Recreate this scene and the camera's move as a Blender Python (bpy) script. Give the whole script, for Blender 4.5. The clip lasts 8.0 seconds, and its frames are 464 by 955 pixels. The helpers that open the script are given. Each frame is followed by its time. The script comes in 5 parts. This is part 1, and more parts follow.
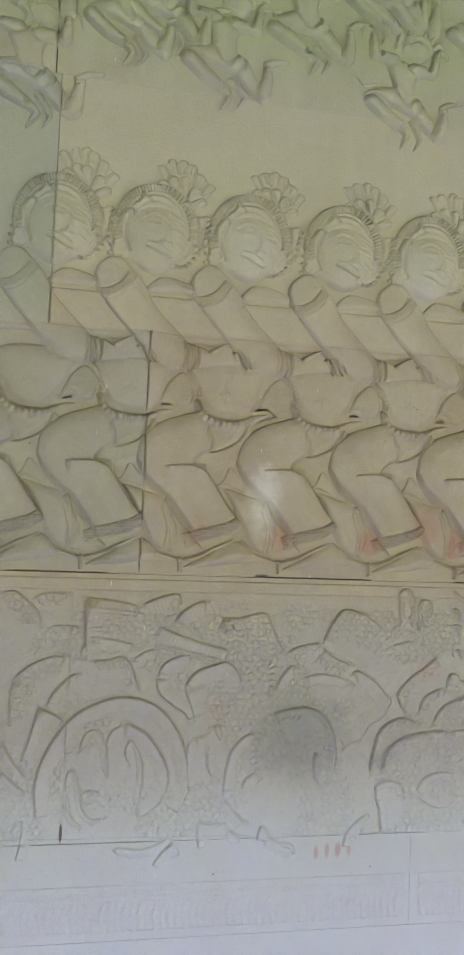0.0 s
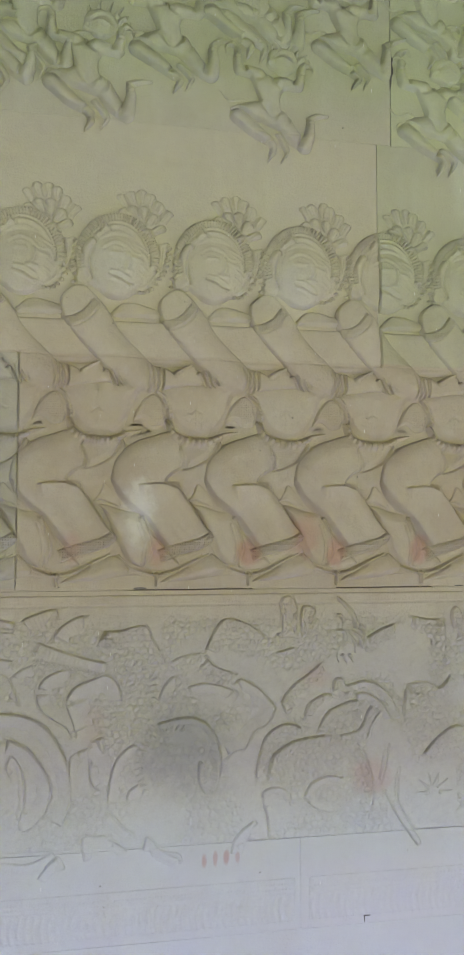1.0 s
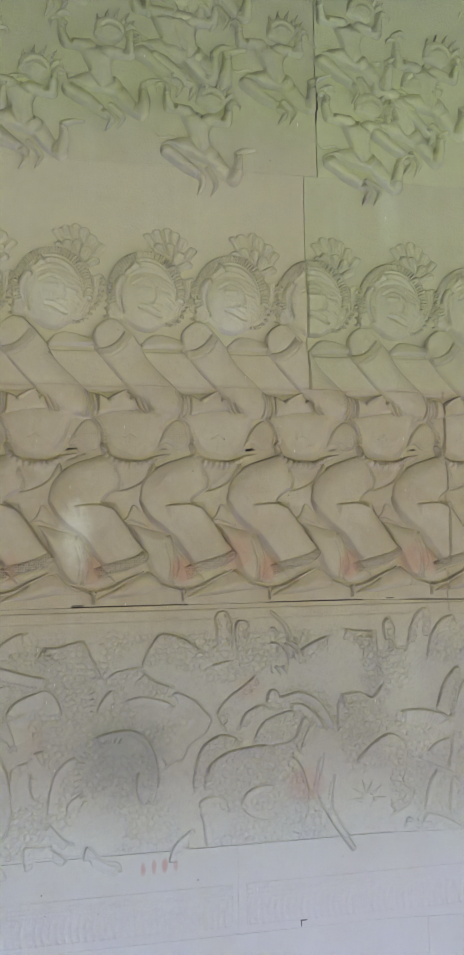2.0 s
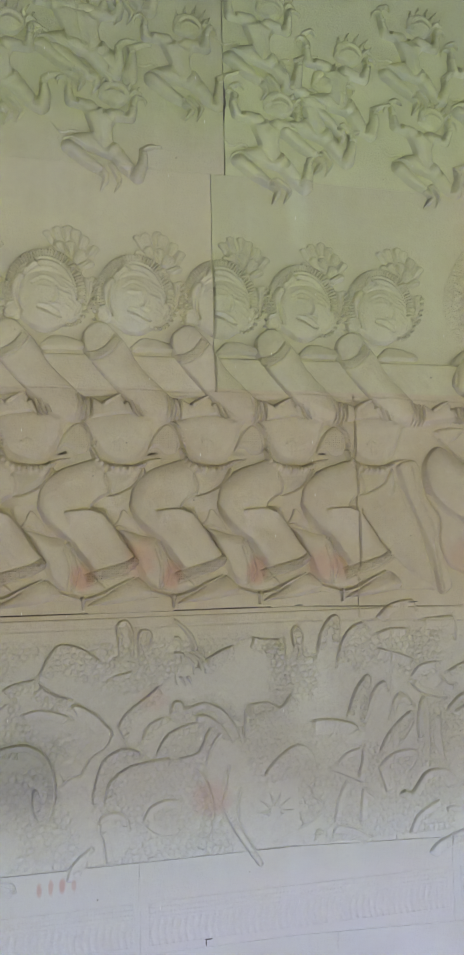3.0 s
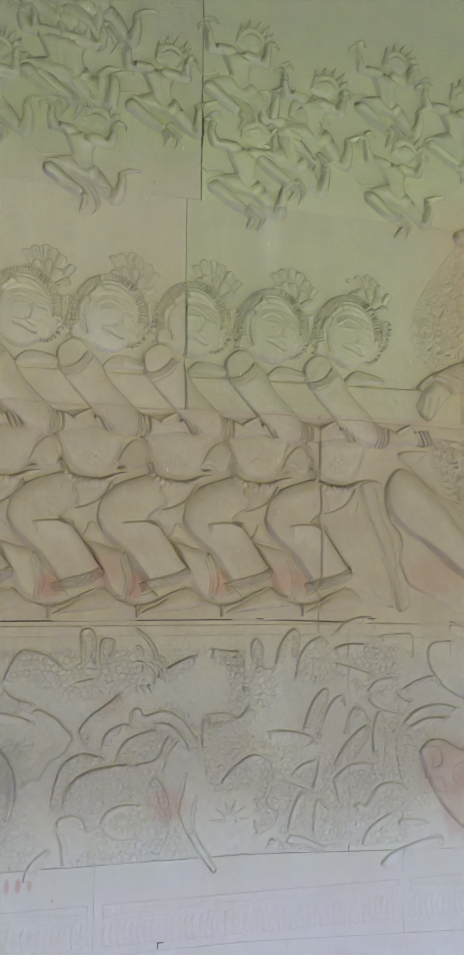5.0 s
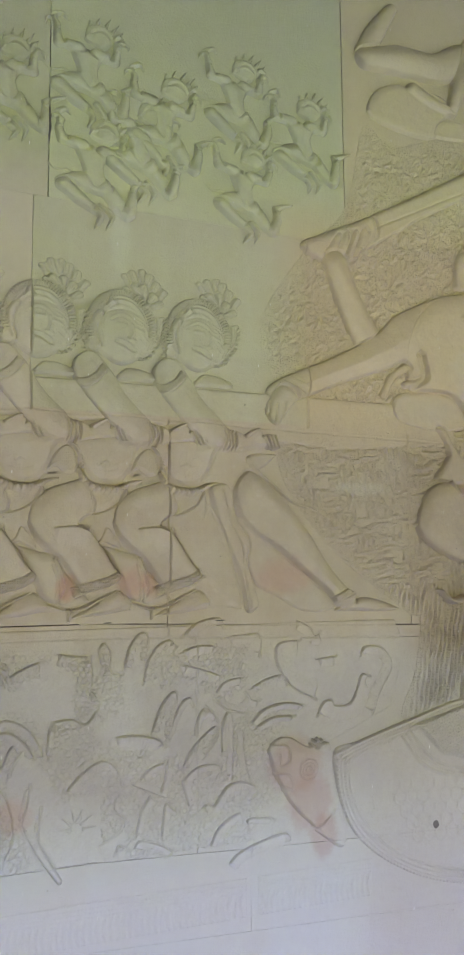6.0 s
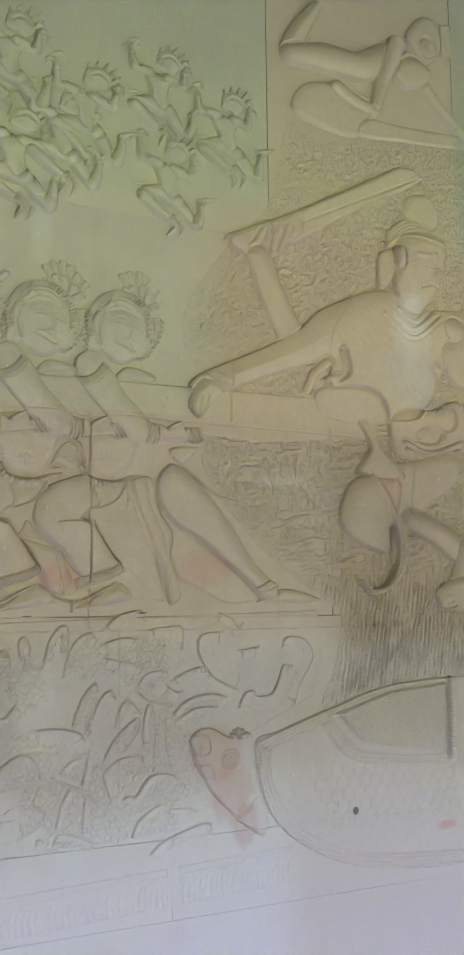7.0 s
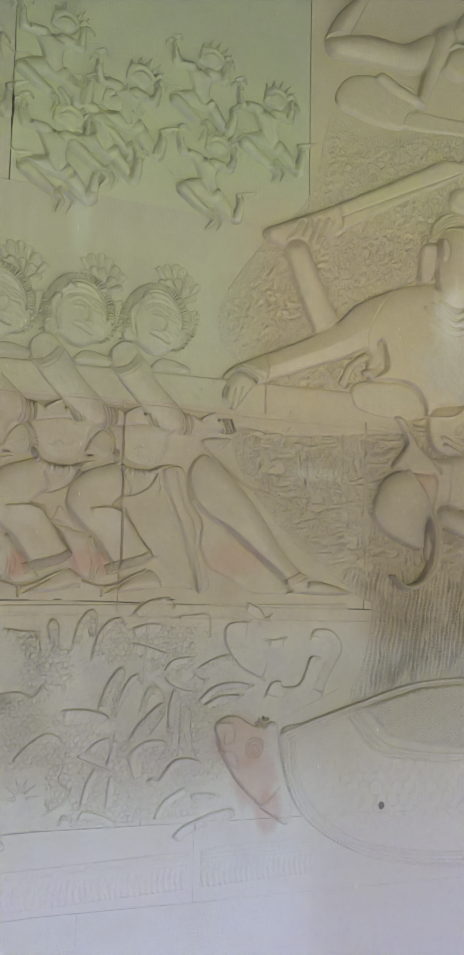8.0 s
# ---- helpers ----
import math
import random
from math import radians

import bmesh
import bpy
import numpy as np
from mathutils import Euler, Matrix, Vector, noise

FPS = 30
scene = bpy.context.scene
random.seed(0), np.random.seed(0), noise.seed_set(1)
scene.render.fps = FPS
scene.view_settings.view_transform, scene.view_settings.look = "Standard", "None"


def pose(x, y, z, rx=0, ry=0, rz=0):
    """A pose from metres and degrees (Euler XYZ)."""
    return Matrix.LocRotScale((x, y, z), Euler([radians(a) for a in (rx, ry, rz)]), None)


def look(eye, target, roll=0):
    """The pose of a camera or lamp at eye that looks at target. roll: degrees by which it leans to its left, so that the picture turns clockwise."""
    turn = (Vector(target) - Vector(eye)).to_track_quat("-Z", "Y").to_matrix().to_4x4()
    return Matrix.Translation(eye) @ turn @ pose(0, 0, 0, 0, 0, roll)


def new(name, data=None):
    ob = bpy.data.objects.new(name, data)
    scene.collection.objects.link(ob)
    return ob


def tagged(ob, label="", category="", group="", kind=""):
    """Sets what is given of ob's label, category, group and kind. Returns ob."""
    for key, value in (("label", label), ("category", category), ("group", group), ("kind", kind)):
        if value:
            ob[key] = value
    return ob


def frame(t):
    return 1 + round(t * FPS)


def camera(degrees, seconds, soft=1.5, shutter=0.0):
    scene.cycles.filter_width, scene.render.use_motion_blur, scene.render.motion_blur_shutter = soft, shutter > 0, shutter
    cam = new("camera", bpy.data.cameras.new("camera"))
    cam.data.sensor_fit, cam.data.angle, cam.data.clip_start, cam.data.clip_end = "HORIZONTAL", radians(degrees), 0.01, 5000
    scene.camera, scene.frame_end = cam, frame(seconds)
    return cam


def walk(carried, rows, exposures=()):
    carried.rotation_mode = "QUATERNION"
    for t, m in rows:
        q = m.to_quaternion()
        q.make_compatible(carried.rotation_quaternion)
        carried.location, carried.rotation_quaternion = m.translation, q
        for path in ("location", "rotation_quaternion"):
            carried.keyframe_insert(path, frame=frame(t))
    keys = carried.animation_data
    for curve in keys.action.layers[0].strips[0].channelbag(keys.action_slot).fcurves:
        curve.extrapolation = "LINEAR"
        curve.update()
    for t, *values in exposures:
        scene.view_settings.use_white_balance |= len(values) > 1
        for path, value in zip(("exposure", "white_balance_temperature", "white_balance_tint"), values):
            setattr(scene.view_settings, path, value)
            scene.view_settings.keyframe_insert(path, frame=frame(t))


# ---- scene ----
cam = camera(29.8, 8.0)
PATH = [
    (0, (-0.828, -2.229, 1.733), (-0.425, -0.273, 1.84), 2.3),
    (0.5, (-0.644, -2.224, 1.732), (-0.305, -0.257, 1.844), 0.1),
    (1, (-0.501, -2.325, 1.757), (-0.106, -0.368, 1.877), 0.1),
    (1.2, (-0.468, -2.364, 1.757), (-0.078, -0.407, 1.896), -0.1),
    (2.3, (-0.296, -2.46, 1.765), (0.106, -0.507, 1.928), -1.2),
    (2.5, (-0.26, -2.453, 1.747), (0.138, -0.501, 1.92), -1.4),
    (2.8, (-0.202, -2.438, 1.754), (0.258, -0.499, 1.923), -1.4),
    (3, (-0.17, -2.42, 1.756), (0.316, -0.487, 1.927), -1.2),
    (3.5, (-0.118, -2.435, 1.761), (0.328, -0.493, 1.934), -0.5),
    (4, (-0.103, -2.474, 1.768), (0.288, -0.521, 1.945), 0.8),
    (4.2, (-0.107, -2.487, 1.771), (0.279, -0.533, 1.946), 0.9),
    (5.3, (-0.093, -2.519, 1.753), (0.5, -0.62, 1.965), 0.1),
    (5.5, (-0.088, -2.516, 1.75), (0.585, -0.645, 1.964), -0.2),
    (6, (-0.053, -2.519, 1.748), (0.732, -0.692, 1.962), -0.4),
    (6.5, (-0.022, -2.525, 1.742), (0.895, -0.759, 1.945), -0.7),
    (7, (-0.004, -2.553, 1.745), (0.904, -0.782, 1.942), -0.7),
    (7.5, (0.023, -2.607, 1.742), (0.884, -0.811, 1.929), -0.1),
    (8, (0.097, -2.633, 1.734), (0.86, -0.793, 1.917), 1.1),
]
walk(cam, [(t, look(eye, target, roll)) for t, eye, target, roll in PATH], exposures=[(0, 4.37, 7100, 63), (8, 4.37, 7150, 64)])
SKY, EAVE, TERRACE, LINTEL = 0.15, 4.2, 3.0, 2.5

# ---- light: open gallery, pale paving and lawn outside; unseen lintel and trees block the sky ----
world = bpy.data.worlds.new("sky")
scene.world = world
world.use_nodes = True
wt = world.node_tree
sky = wt.nodes.new("ShaderNodeTexSky")
sky.sky_type = "NISHITA"
sky.sun_disc = False
sky.sun_elevation, sky.sun_rotation = radians(52), radians(0)
wt.nodes["Background"].inputs["Strength"].default_value = SKY
wt.links.new(sky.outputs[0], wt.nodes["Background"].inputs["Color"])
sun = new("sun", bpy.data.lights.new("sun", "SUN"))
sun.data.energy, sun.data.angle, sun.data.color = 2.6, radians(0.5), (1.0, 0.95, 0.86)
sun.matrix_world = look((0, 6.16, 7.88), (0, 0, 0))


# ---- materials ----
def material(name):
    m = bpy.data.materials.new(name)
    m.use_nodes = True
    return m, m.node_tree, m.node_tree.nodes["Principled BSDF"]


class Nodes:
    """Short calls for building a node tree."""

    def __init__(self, tree):
        self.t = tree

    def put(self, where, value):
        if hasattr(value, "is_output"):
            self.t.links.new(value, where)
        else:
            where.default_value = value

    def math(self, op, a, b=0.0, clamp=False):
        n = self.t.nodes.new("ShaderNodeMath")
        n.operation, n.use_clamp = op, clamp
        self.put(n.inputs[0], a)
        self.put(n.inputs[1], b)
        return n.outputs[0]

    def ramp(self, v, lo, hi, a=0.0, b=1.0):
        n = self.t.nodes.new("ShaderNodeMapRange")
        n.interpolation_type = "SMOOTHSTEP"
        for k, val in zip(range(5), (v, lo, hi, a, b)):
            self.put(n.inputs[k], val)
        return n.outputs[0]

    def noise(self, vec, scale, detail=4.0, rough=0.55):
        n = self.t.nodes.new("ShaderNodeTexNoise")
        self.put(n.inputs["Vector"], vec)
        n.inputs["Scale"].default_value, n.inputs["Detail"].default_value, n.inputs["Roughness"].default_value = scale, detail, rough
        return n.outputs["Fac"]

    def mix(self, f, a, b, kind="MIX"):
        n = self.t.nodes.new("ShaderNodeMix")
        n.data_type, n.blend_type = "RGBA", kind
        self.put(n.inputs[0], f)
        self.put(n.inputs[6], a)
        self.put(n.inputs[7], b)
        return n.outputs[2]

    def stretch(self, vec, s):
        n = self.t.nodes.new("ShaderNodeMapping")
        self.put(n.inputs["Vector"], vec)
        n.inputs["Scale"].default_value = s
        return n.outputs[0]


def stone(name, tooled=0.0):
    """Grey-brown sandstone: grain, streaks, painted light bands, lime bloom, paint remains, painted sheen."""
    m, t, b = material(name)
    n = Nodes(t)
    pos = t.nodes.new("ShaderNodeNewGeometry").outputs["Position"]
    sep = t.nodes.new("ShaderNodeSeparateXYZ")
    t.links.new(pos, sep.inputs[0])
    x, z = sep.outputs[0], sep.outputs[2]

    def spot(cx, cz, rx, rz, soft=0.5, wob=0.35):
        """A patch with an uneven rim round a place on the wall: 1 inside, 0 outside."""
        dx = n.math("DIVIDE", n.math("SUBTRACT", x, cx), rx)
        dz = n.math("DIVIDE", n.math("SUBTRACT", z, cz), rz)
        d = n.math("ADD", n.math("MULTIPLY", dx, dx), n.math("MULTIPLY", dz, dz))
        d = n.math("ADD", n.math("SQRT", d), n.math("MULTIPLY", n.math("SUBTRACT", wobble, 0.5), wob * 2))
        return n.ramp(d, 1 + soft / 2, 1 - soft / 2)

    def slab(x0, x1, z0, z1, soft=0.004):
        """A box on the wall, crisp or soft sided: a stone's tone or a painted light band."""
        a = n.math("MULTIPLY", n.ramp(x, x0 - soft, x0 + soft), n.ramp(x, x1 + soft, x1 - soft))
        c = n.math("MULTIPLY", n.ramp(z, z0 - soft, z0 + soft), n.ramp(z, z1 + soft, z1 - soft))
        return n.math("MULTIPLY", a, c)

    wobble = n.noise(pos, 22.0, 6.0, 0.7)
    broad = n.noise(pos, 1.7, 3.0)
    mid = n.noise(pos, 7.0, 6.0, 0.6)
    streak = n.noise(n.stretch(pos, (9.0, 4.0, 0.8)), 1.0, 5.0, 0.6)
    bed = n.noise(n.stretch(pos, (1.2, 3.0, 26.0)), 1.0, 4.0, 0.6)
    grain = n.noise(pos, 420.0, 2.0, 0.6)
    col = n.mix(n.ramp(broad, 0.35, 0.68), (0.40, 0.345, 0.265, 1), (0.44, 0.405, 0.335, 1))
    col = n.mix(n.math("MULTIPLY", n.ramp(mid, 0.45, 0.70), 0.6), col, (0.33, 0.28, 0.215, 1))
    col = n.mix(n.math("MULTIPLY", n.ramp(streak, 0.50, 0.68), 0.42), col, (0.50, 0.48, 0.43, 1))
    col = n.mix(n.math("MULTIPLY", n.ramp(bed, 0.52, 0.70), 0.22), col, (0.34, 0.315, 0.27, 1))
    # light painted into the stone: green bounce high up, pale foot, brown figures between
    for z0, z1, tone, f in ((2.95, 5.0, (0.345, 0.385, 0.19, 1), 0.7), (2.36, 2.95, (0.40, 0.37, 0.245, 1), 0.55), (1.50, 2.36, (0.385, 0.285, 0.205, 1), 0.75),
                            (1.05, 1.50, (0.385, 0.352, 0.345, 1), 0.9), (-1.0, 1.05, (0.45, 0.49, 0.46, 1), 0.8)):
        light_band = slab(-30, 30, z0, z1, 0.13)
        light_band = n.math("MULTIPLY", light_band, n.ramp(mid, 0.2, 0.8, 0.75 * f, min(1.0, 1.25 * f)))
        col = n.mix(light_band, col, tone)
    # other beds of stone, greyer and greener; the soft-edged boxes tone wider areas
    for box, tone, f, *soft in (
        ((0.392, 0.868, 2.223, 2.868), (0.345, 0.375, 0.235, 1), 0.38),
        ((0.868, 1.30, 2.223, 2.868), (0.37, 0.395, 0.25, 1), 0.4),
        ((-1.6, -0.853, 2.221, 2.875), (0.30, 0.32, 0.265, 1), 0.6),
        ((-1.6, -0.6, 1.605, 2.215), (0.30, 0.295, 0.25, 1), 0.5),
        ((-0.853, 0.392, 2.22, 2.868), (0.48, 0.41, 0.31, 1), 0.35),
        ((0.434, 1.462, 2.868, 4.4), (0.40, 0.45, 0.245, 1), 0.5),
        ((1.462, 2.31, 2.9, 4.4), (0.50, 0.415, 0.215, 1), 0.65, 0.03),
        ((0.159, 1.08, 0.69, 0.865), (0.47, 0.46, 0.43, 1), 0.4),
        ((1.50, 2.9, 0.2, 1.40), (0.37, 0.33, 0.27, 1), 0.6, 0.14),
        ((1.22, 2.9, 2.15, 2.95), (0.47, 0.335, 0.195, 1), 0.7, 0.14),
        ((1.10, 2.9, 1.60, 2.2), (0.36, 0.29, 0.21, 1), 0.4, 0.10),
        ((1.69, 2.9, 1.45, 2.2), (0.31, 0.225, 0.15, 1), 0.7, 0.07),
    ):
        col = n.mix(n.math("MULTIPLY", slab(*box, *soft), f), col, tone)
    # lime bloom, sheen of rubbed stone painted pale, and darker patches
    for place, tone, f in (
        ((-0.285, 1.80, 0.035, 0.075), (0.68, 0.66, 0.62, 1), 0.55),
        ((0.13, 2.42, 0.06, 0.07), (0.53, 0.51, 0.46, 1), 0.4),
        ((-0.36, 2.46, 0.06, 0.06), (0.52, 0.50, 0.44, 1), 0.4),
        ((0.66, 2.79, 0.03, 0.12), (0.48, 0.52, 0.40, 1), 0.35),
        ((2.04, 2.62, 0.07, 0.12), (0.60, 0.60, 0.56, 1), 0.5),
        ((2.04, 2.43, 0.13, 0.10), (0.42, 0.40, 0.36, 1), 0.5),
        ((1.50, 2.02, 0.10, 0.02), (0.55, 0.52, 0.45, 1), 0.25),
        ((0.72, 1.20, 0.10, 0.06), (0.58, 0.57, 0.54, 1), 0.28),
        ((0.66, 1.33, 0.06, 0.10), (0.58, 0.57, 0.54, 1), 0.25),
        ((-0.16, 1.19, 0.10, 0.10), (0.19, 0.195, 0.21, 1), 0.55),
        ((1.98, 1.86, 0.11, 0.10), (0.22, 0.16, 0.12, 1), 0.6),
        ((2.16, 2.33, 0.08, 0.03), (0.25, 0.24, 0.22, 1), 0.5),
        ((1.74, 2.30, 0.16, 0.05), (0.36, 0.34, 0.28, 1), 0.3),
    ):
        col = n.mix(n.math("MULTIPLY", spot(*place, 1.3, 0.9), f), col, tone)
    # chips and open bits of joint, the shade in their hollows painted black
    for place in ((1.762, 0.902, 0.011, 0.013), (0.339, 0.70, 0.002, 0.010), (0.346, 0.708, 0.011, 0.002), (-0.765, 0.955, 0.004, 0.022), (-0.28, 1.602, 0.018, 0.003),
                  (0.63, 1.600, 0.014, 0.002), (0.985, 1.598, 0.02, 0.002), (0.437, 3.10, 0.004, 0.06)):
        col = n.mix(n.math("MULTIPLY", spot(*place, 0.4, 0.3), 0.9), col, (0.035, 0.03, 0.025, 1))
    # red paint left in the hollows
    for place, f in (
        ((-0.46, 1.71, 0.030, 0.05), 0.40), ((-0.235, 1.70, 0.030, 0.05), 0.6), ((0.01, 1.695, 0.038, 0.05), 0.75), ((0.17, 1.74, 0.05, 0.07), 0.55),
        ((0.26, 1.695, 0.036, 0.05), 0.75), ((0.50, 1.70, 0.036, 0.05), 0.75), ((0.70, 1.72, 0.05, 0.06), 0.6), ((0.755, 1.71, 0.03, 0.05), 0.6),
        ((1.20, 1.73, 0.13, 0.07), 0.40), ((-0.105, 0.885, 0.009, 0.022), 0.6), ((-0.075, 0.888, 0.008, 0.026), 0.55), ((-0.045, 0.890, 0.010, 0.024), 0.65), ((-0.015, 0.889, 0.008, 0.020), 0.45), ((0.36, 1.08, 0.07, 0.06), 0.35), ((2.16, 0.80, 0.05, 0.02), 0.6),
        ((0.20, 1.36, 0.05, 0.04), 0.25), ((-0.40, 1.25, 0.04, 0.06), 0.15), ((1.94, 2.02, 0.07, 0.05), 0.4),
    ):
        col = n.mix(n.math("MULTIPLY", spot(place[0], place[1], place[2] * 0.75, place[3] * 0.75, 1.0, 0.9), f), col, (0.43, 0.20, 0.15, 1))
    for cx, cz, rx, rz in ((1.230, 1.145, 0.085, 0.085), (1.284, 1.027, 0.075, 0.090), (1.335, 0.918, 0.045, 0.070)):
        col = n.mix(n.math("MULTIPLY", spot(cx, cz, rx, rz, 0.6, 0.4), 0.42), col, (0.36, 0.185, 0.135, 1))
    # blotches a few centimetres wide, darker and paler
    blot = n.noise(pos, 48.0, 8.0, 0.78)
    col = n.mix(n.math("MULTIPLY", n.ramp(blot, 0.50, 0.72), 0.20), col, (0.23, 0.19, 0.15, 1))
    col = n.mix(n.math("MULTIPLY", n.ramp(blot, 0.48, 0.28), 0.16), col, (0.60, 0.57, 0.50, 1))
    # pale scratches and fine grain
    v = t.nodes.new("ShaderNodeTexVoronoi")
    v.inputs["Scale"].default_value = 26.0
    t.links.new(n.stretch(pos, (2.0, 1.0, 0.45)), v.inputs["Vector"])
    nick = n.ramp(v.outputs["Distance"], 0.085, 0.05)
    nick = n.math("MULTIPLY", nick, n.ramp(mid, 0.52, 0.60))
    col = n.mix(n.math("MULTIPLY", nick, 0.7), col, (0.68, 0.66, 0.61, 1))
    v2 = t.nodes.new("ShaderNodeTexVoronoi")
    v2.inputs["Scale"].default_value = 19.0
    t.links.new(pos, v2.inputs["Vector"])
    pit = n.math("MULTIPLY", n.ramp(v2.outputs["Distance"], 0.06, 0.03), n.ramp(mid, 0.48, 0.40))
    col = n.mix(n.math("MULTIPLY", pit, 0.7), col, (0.10, 0.085, 0.07, 1))
    col = n.mix(n.ramp(grain, 0.25, 0.75, 0.0, 0.34), col, (0.20, 0.18, 0.15, 1))
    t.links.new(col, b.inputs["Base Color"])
    t.links.new(n.ramp(mid, 0.3, 0.7, 0.5, 0.72), b.inputs["Roughness"])
    b.inputs["Specular IOR Level"].default_value = 0.4
    bump = t.nodes.new("ShaderNodeBump")
    bump.inputs["Strength"].default_value, bump.inputs["Distance"].default_value = 0.9, 0.0035
    h = n.math("ADD", n.math("MULTIPLY", mid, 0.9), n.math("MULTIPLY", grain, 0.22))
    h = n.math("ADD", h, n.math("MULTIPLY", n.noise(pos, 85.0, 5.0, 0.7), 0.85))
    h = n.math("ADD", h, n.math("MULTIPLY", pit, -0.6))
    if tooled:
        marks = n.math("ADD", n.noise(n.stretch(pos, (150.0, 60.0, 55.0)), 1.0, 3.0, 0.6), n.noise(n.stretch(pos, (70.0, 60.0, 170.0)), 1.0, 3.0, 0.6))
        h = n.math("ADD", h, n.math("MULTIPLY", marks, tooled))
    t.links.new(h, bump.inputs["Height"])
    t.links.new(bump.outputs[0], b.inputs["Normal"])
    return m


def plain(name, a, c, scale, rough=0.8):
    m, t, b = material(name)
    n = Nodes(t)
    pos = t.nodes.new("ShaderNodeNewGeometry").outputs["Position"]
    t.links.new(n.mix(n.ramp(n.noise(pos, scale, 6.0), 0.35, 0.65), a, c), b.inputs["Base Color"])
    b.inputs["Roughness"].default_value = rough
    return m


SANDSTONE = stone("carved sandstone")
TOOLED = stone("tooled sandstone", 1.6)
DARK = plain("joint dirt", (0.035, 0.03, 0.025, 1), (0.07, 0.06, 0.05, 1), 30)
PAVING = plain("paving", (0.50, 0.52, 0.51, 1), (0.60, 0.62, 0.60, 1), 3)
VAULT = plain("vault stone", (0.16, 0.15, 0.13, 1), (0.24, 0.22, 0.19, 1), 3)
GRASS = plain("lawn", (0.10, 0.19, 0.035, 1), (0.15, 0.24, 0.05, 1), 2)
# unseen trees, kept dark to weaken the frontal light on the wall
TREES = plain("far trees", (0.03, 0.055, 0.015, 1), (0.05, 0.085, 0.02, 1), 0.4)


# ---- mesh helpers ----
def solid(name, verts, faces, mat, parent=None):
    me = bpy.data.meshes.new(name)
    me.from_pydata(verts, [], faces)
    me.materials.append(mat)
    ob = new(name, me)
    ob.parent = parent
    return ob


def box(name, lo, hi, mat, parent=None):
    v = [(x, y, z) for x in (lo[0], hi[0]) for y in (lo[1], hi[1]) for z in (lo[2], hi[2])]
    f = [(0, 1, 3, 2), (4, 6, 7, 5), (0, 4, 5, 1), (2, 3, 7, 6), (0, 2, 6, 4), (1, 5, 7, 3)]
    return solid(name, v, f, mat, parent)


# ---- the unseen gallery around the wall, placed and toned to shape its light ----
box("floor", (-12, -EAVE, -0.3), (12, 0.5, 0.0), PAVING)
tagged(bpy.data.objects["floor"], "pale worn stone paving of the gallery", "floor", kind="structure")
box("pavement", (-14, -EAVE - TERRACE, -0.5), (14, -EAVE, -0.12), PAVING)
tagged(bpy.data.objects["pavement"], "pale stone terrace outside the gallery", "pavement", kind="structure")
box("ceiling", (-12, -EAVE, 4.6), (12, 0.5, 4.9), VAULT)
tagged(bpy.data.objects["ceiling"], "dark stone gallery ceiling", "ceiling", kind="structure")
# never in view: hung low to keep high sky off the wall
box("beam", (-12, -EAVE - 0.3, LINTEL), (12, -EAVE, 4.9), VAULT)
tagged(bpy.data.objects["beam"], "unseen dark lintel along the open side, hung low to block the sky", "beam", kind="structure")
# out of view; the nearer left one is added to darken light from that side
for k, sx in enumerate((-5.3, 12.0)):
    box("wall_unseen_end_%d" % (k + 1), (sx, -EAVE, -0.3), (sx + 0.3, 0.5, 4.9), VAULT)
    tagged(bpy.data.objects["wall_unseen_end_%d" % (k + 1)], "plain dark end wall, unseen, added to close the gallery and cut side light", "wall", kind="structure")
box("ground", (-600, -900, -1.2), (600, 300, -0.6), GRASS)
tagged(bpy.data.objects["ground"], "sunlit green lawn outside the gallery", "lawn", kind="structure")
# never in view: added as a tall screen against low sky
box("backdrop", (-300, -72, -0.6), (300, -70, 21), TREES)
tagged(bpy.data.objects["backdrop"], "unseen far green belt of trees, added to block the low sky", "trees", kind="structure")

# ---- the carved wall: courses of blocks with thin open joints ----
wall = box("wall_north", (-12, 0.05, -0.3), (12, 0.5, 4.6), DARK)
tagged(wall, "long wall of fitted sandstone blocks carved in low relief", "wall", kind="structure")


def dip(x, z):
    """Lowers the courses towards the far end to fit the camera's view, the low ones most."""
    return z - max(0.0, min(x, 3.0) - 0.6) * max(0.0, 0.042 - 0.0165 * max(0.0, z - 0.9))


COURSES = [
    (-0.3, 0.3, [-11, -2.4, -0.2, 1.5, 3.4, 11]),
    (0.3, 0.688, [-11, -3, -1.3, 0.72, 2.5, 4, 11]),
    (0.688, 0.928, [-11, -2.5, 0.159, 1.083, 3.1, 11]),
    (1.558, 1.598, [-11, -1.4, 0.814, 11]),
    (0.928, 1.558, [-11, -2.1, -0.765, 0.908, 2.9, 11]),
    (1.598, 2.216, [-11, -2.0, -0.601, 0.814, 1.69, 3.0, 11]),
    (2.216, 2.868, [-11, -2.2, -0.855, 0.392, 1.30, 2.45, 11]),
    (2.868, 4.6, [-11, -1.9, -0.87, 0.436, 1.462, 2.315, 4.0, 11]),
]


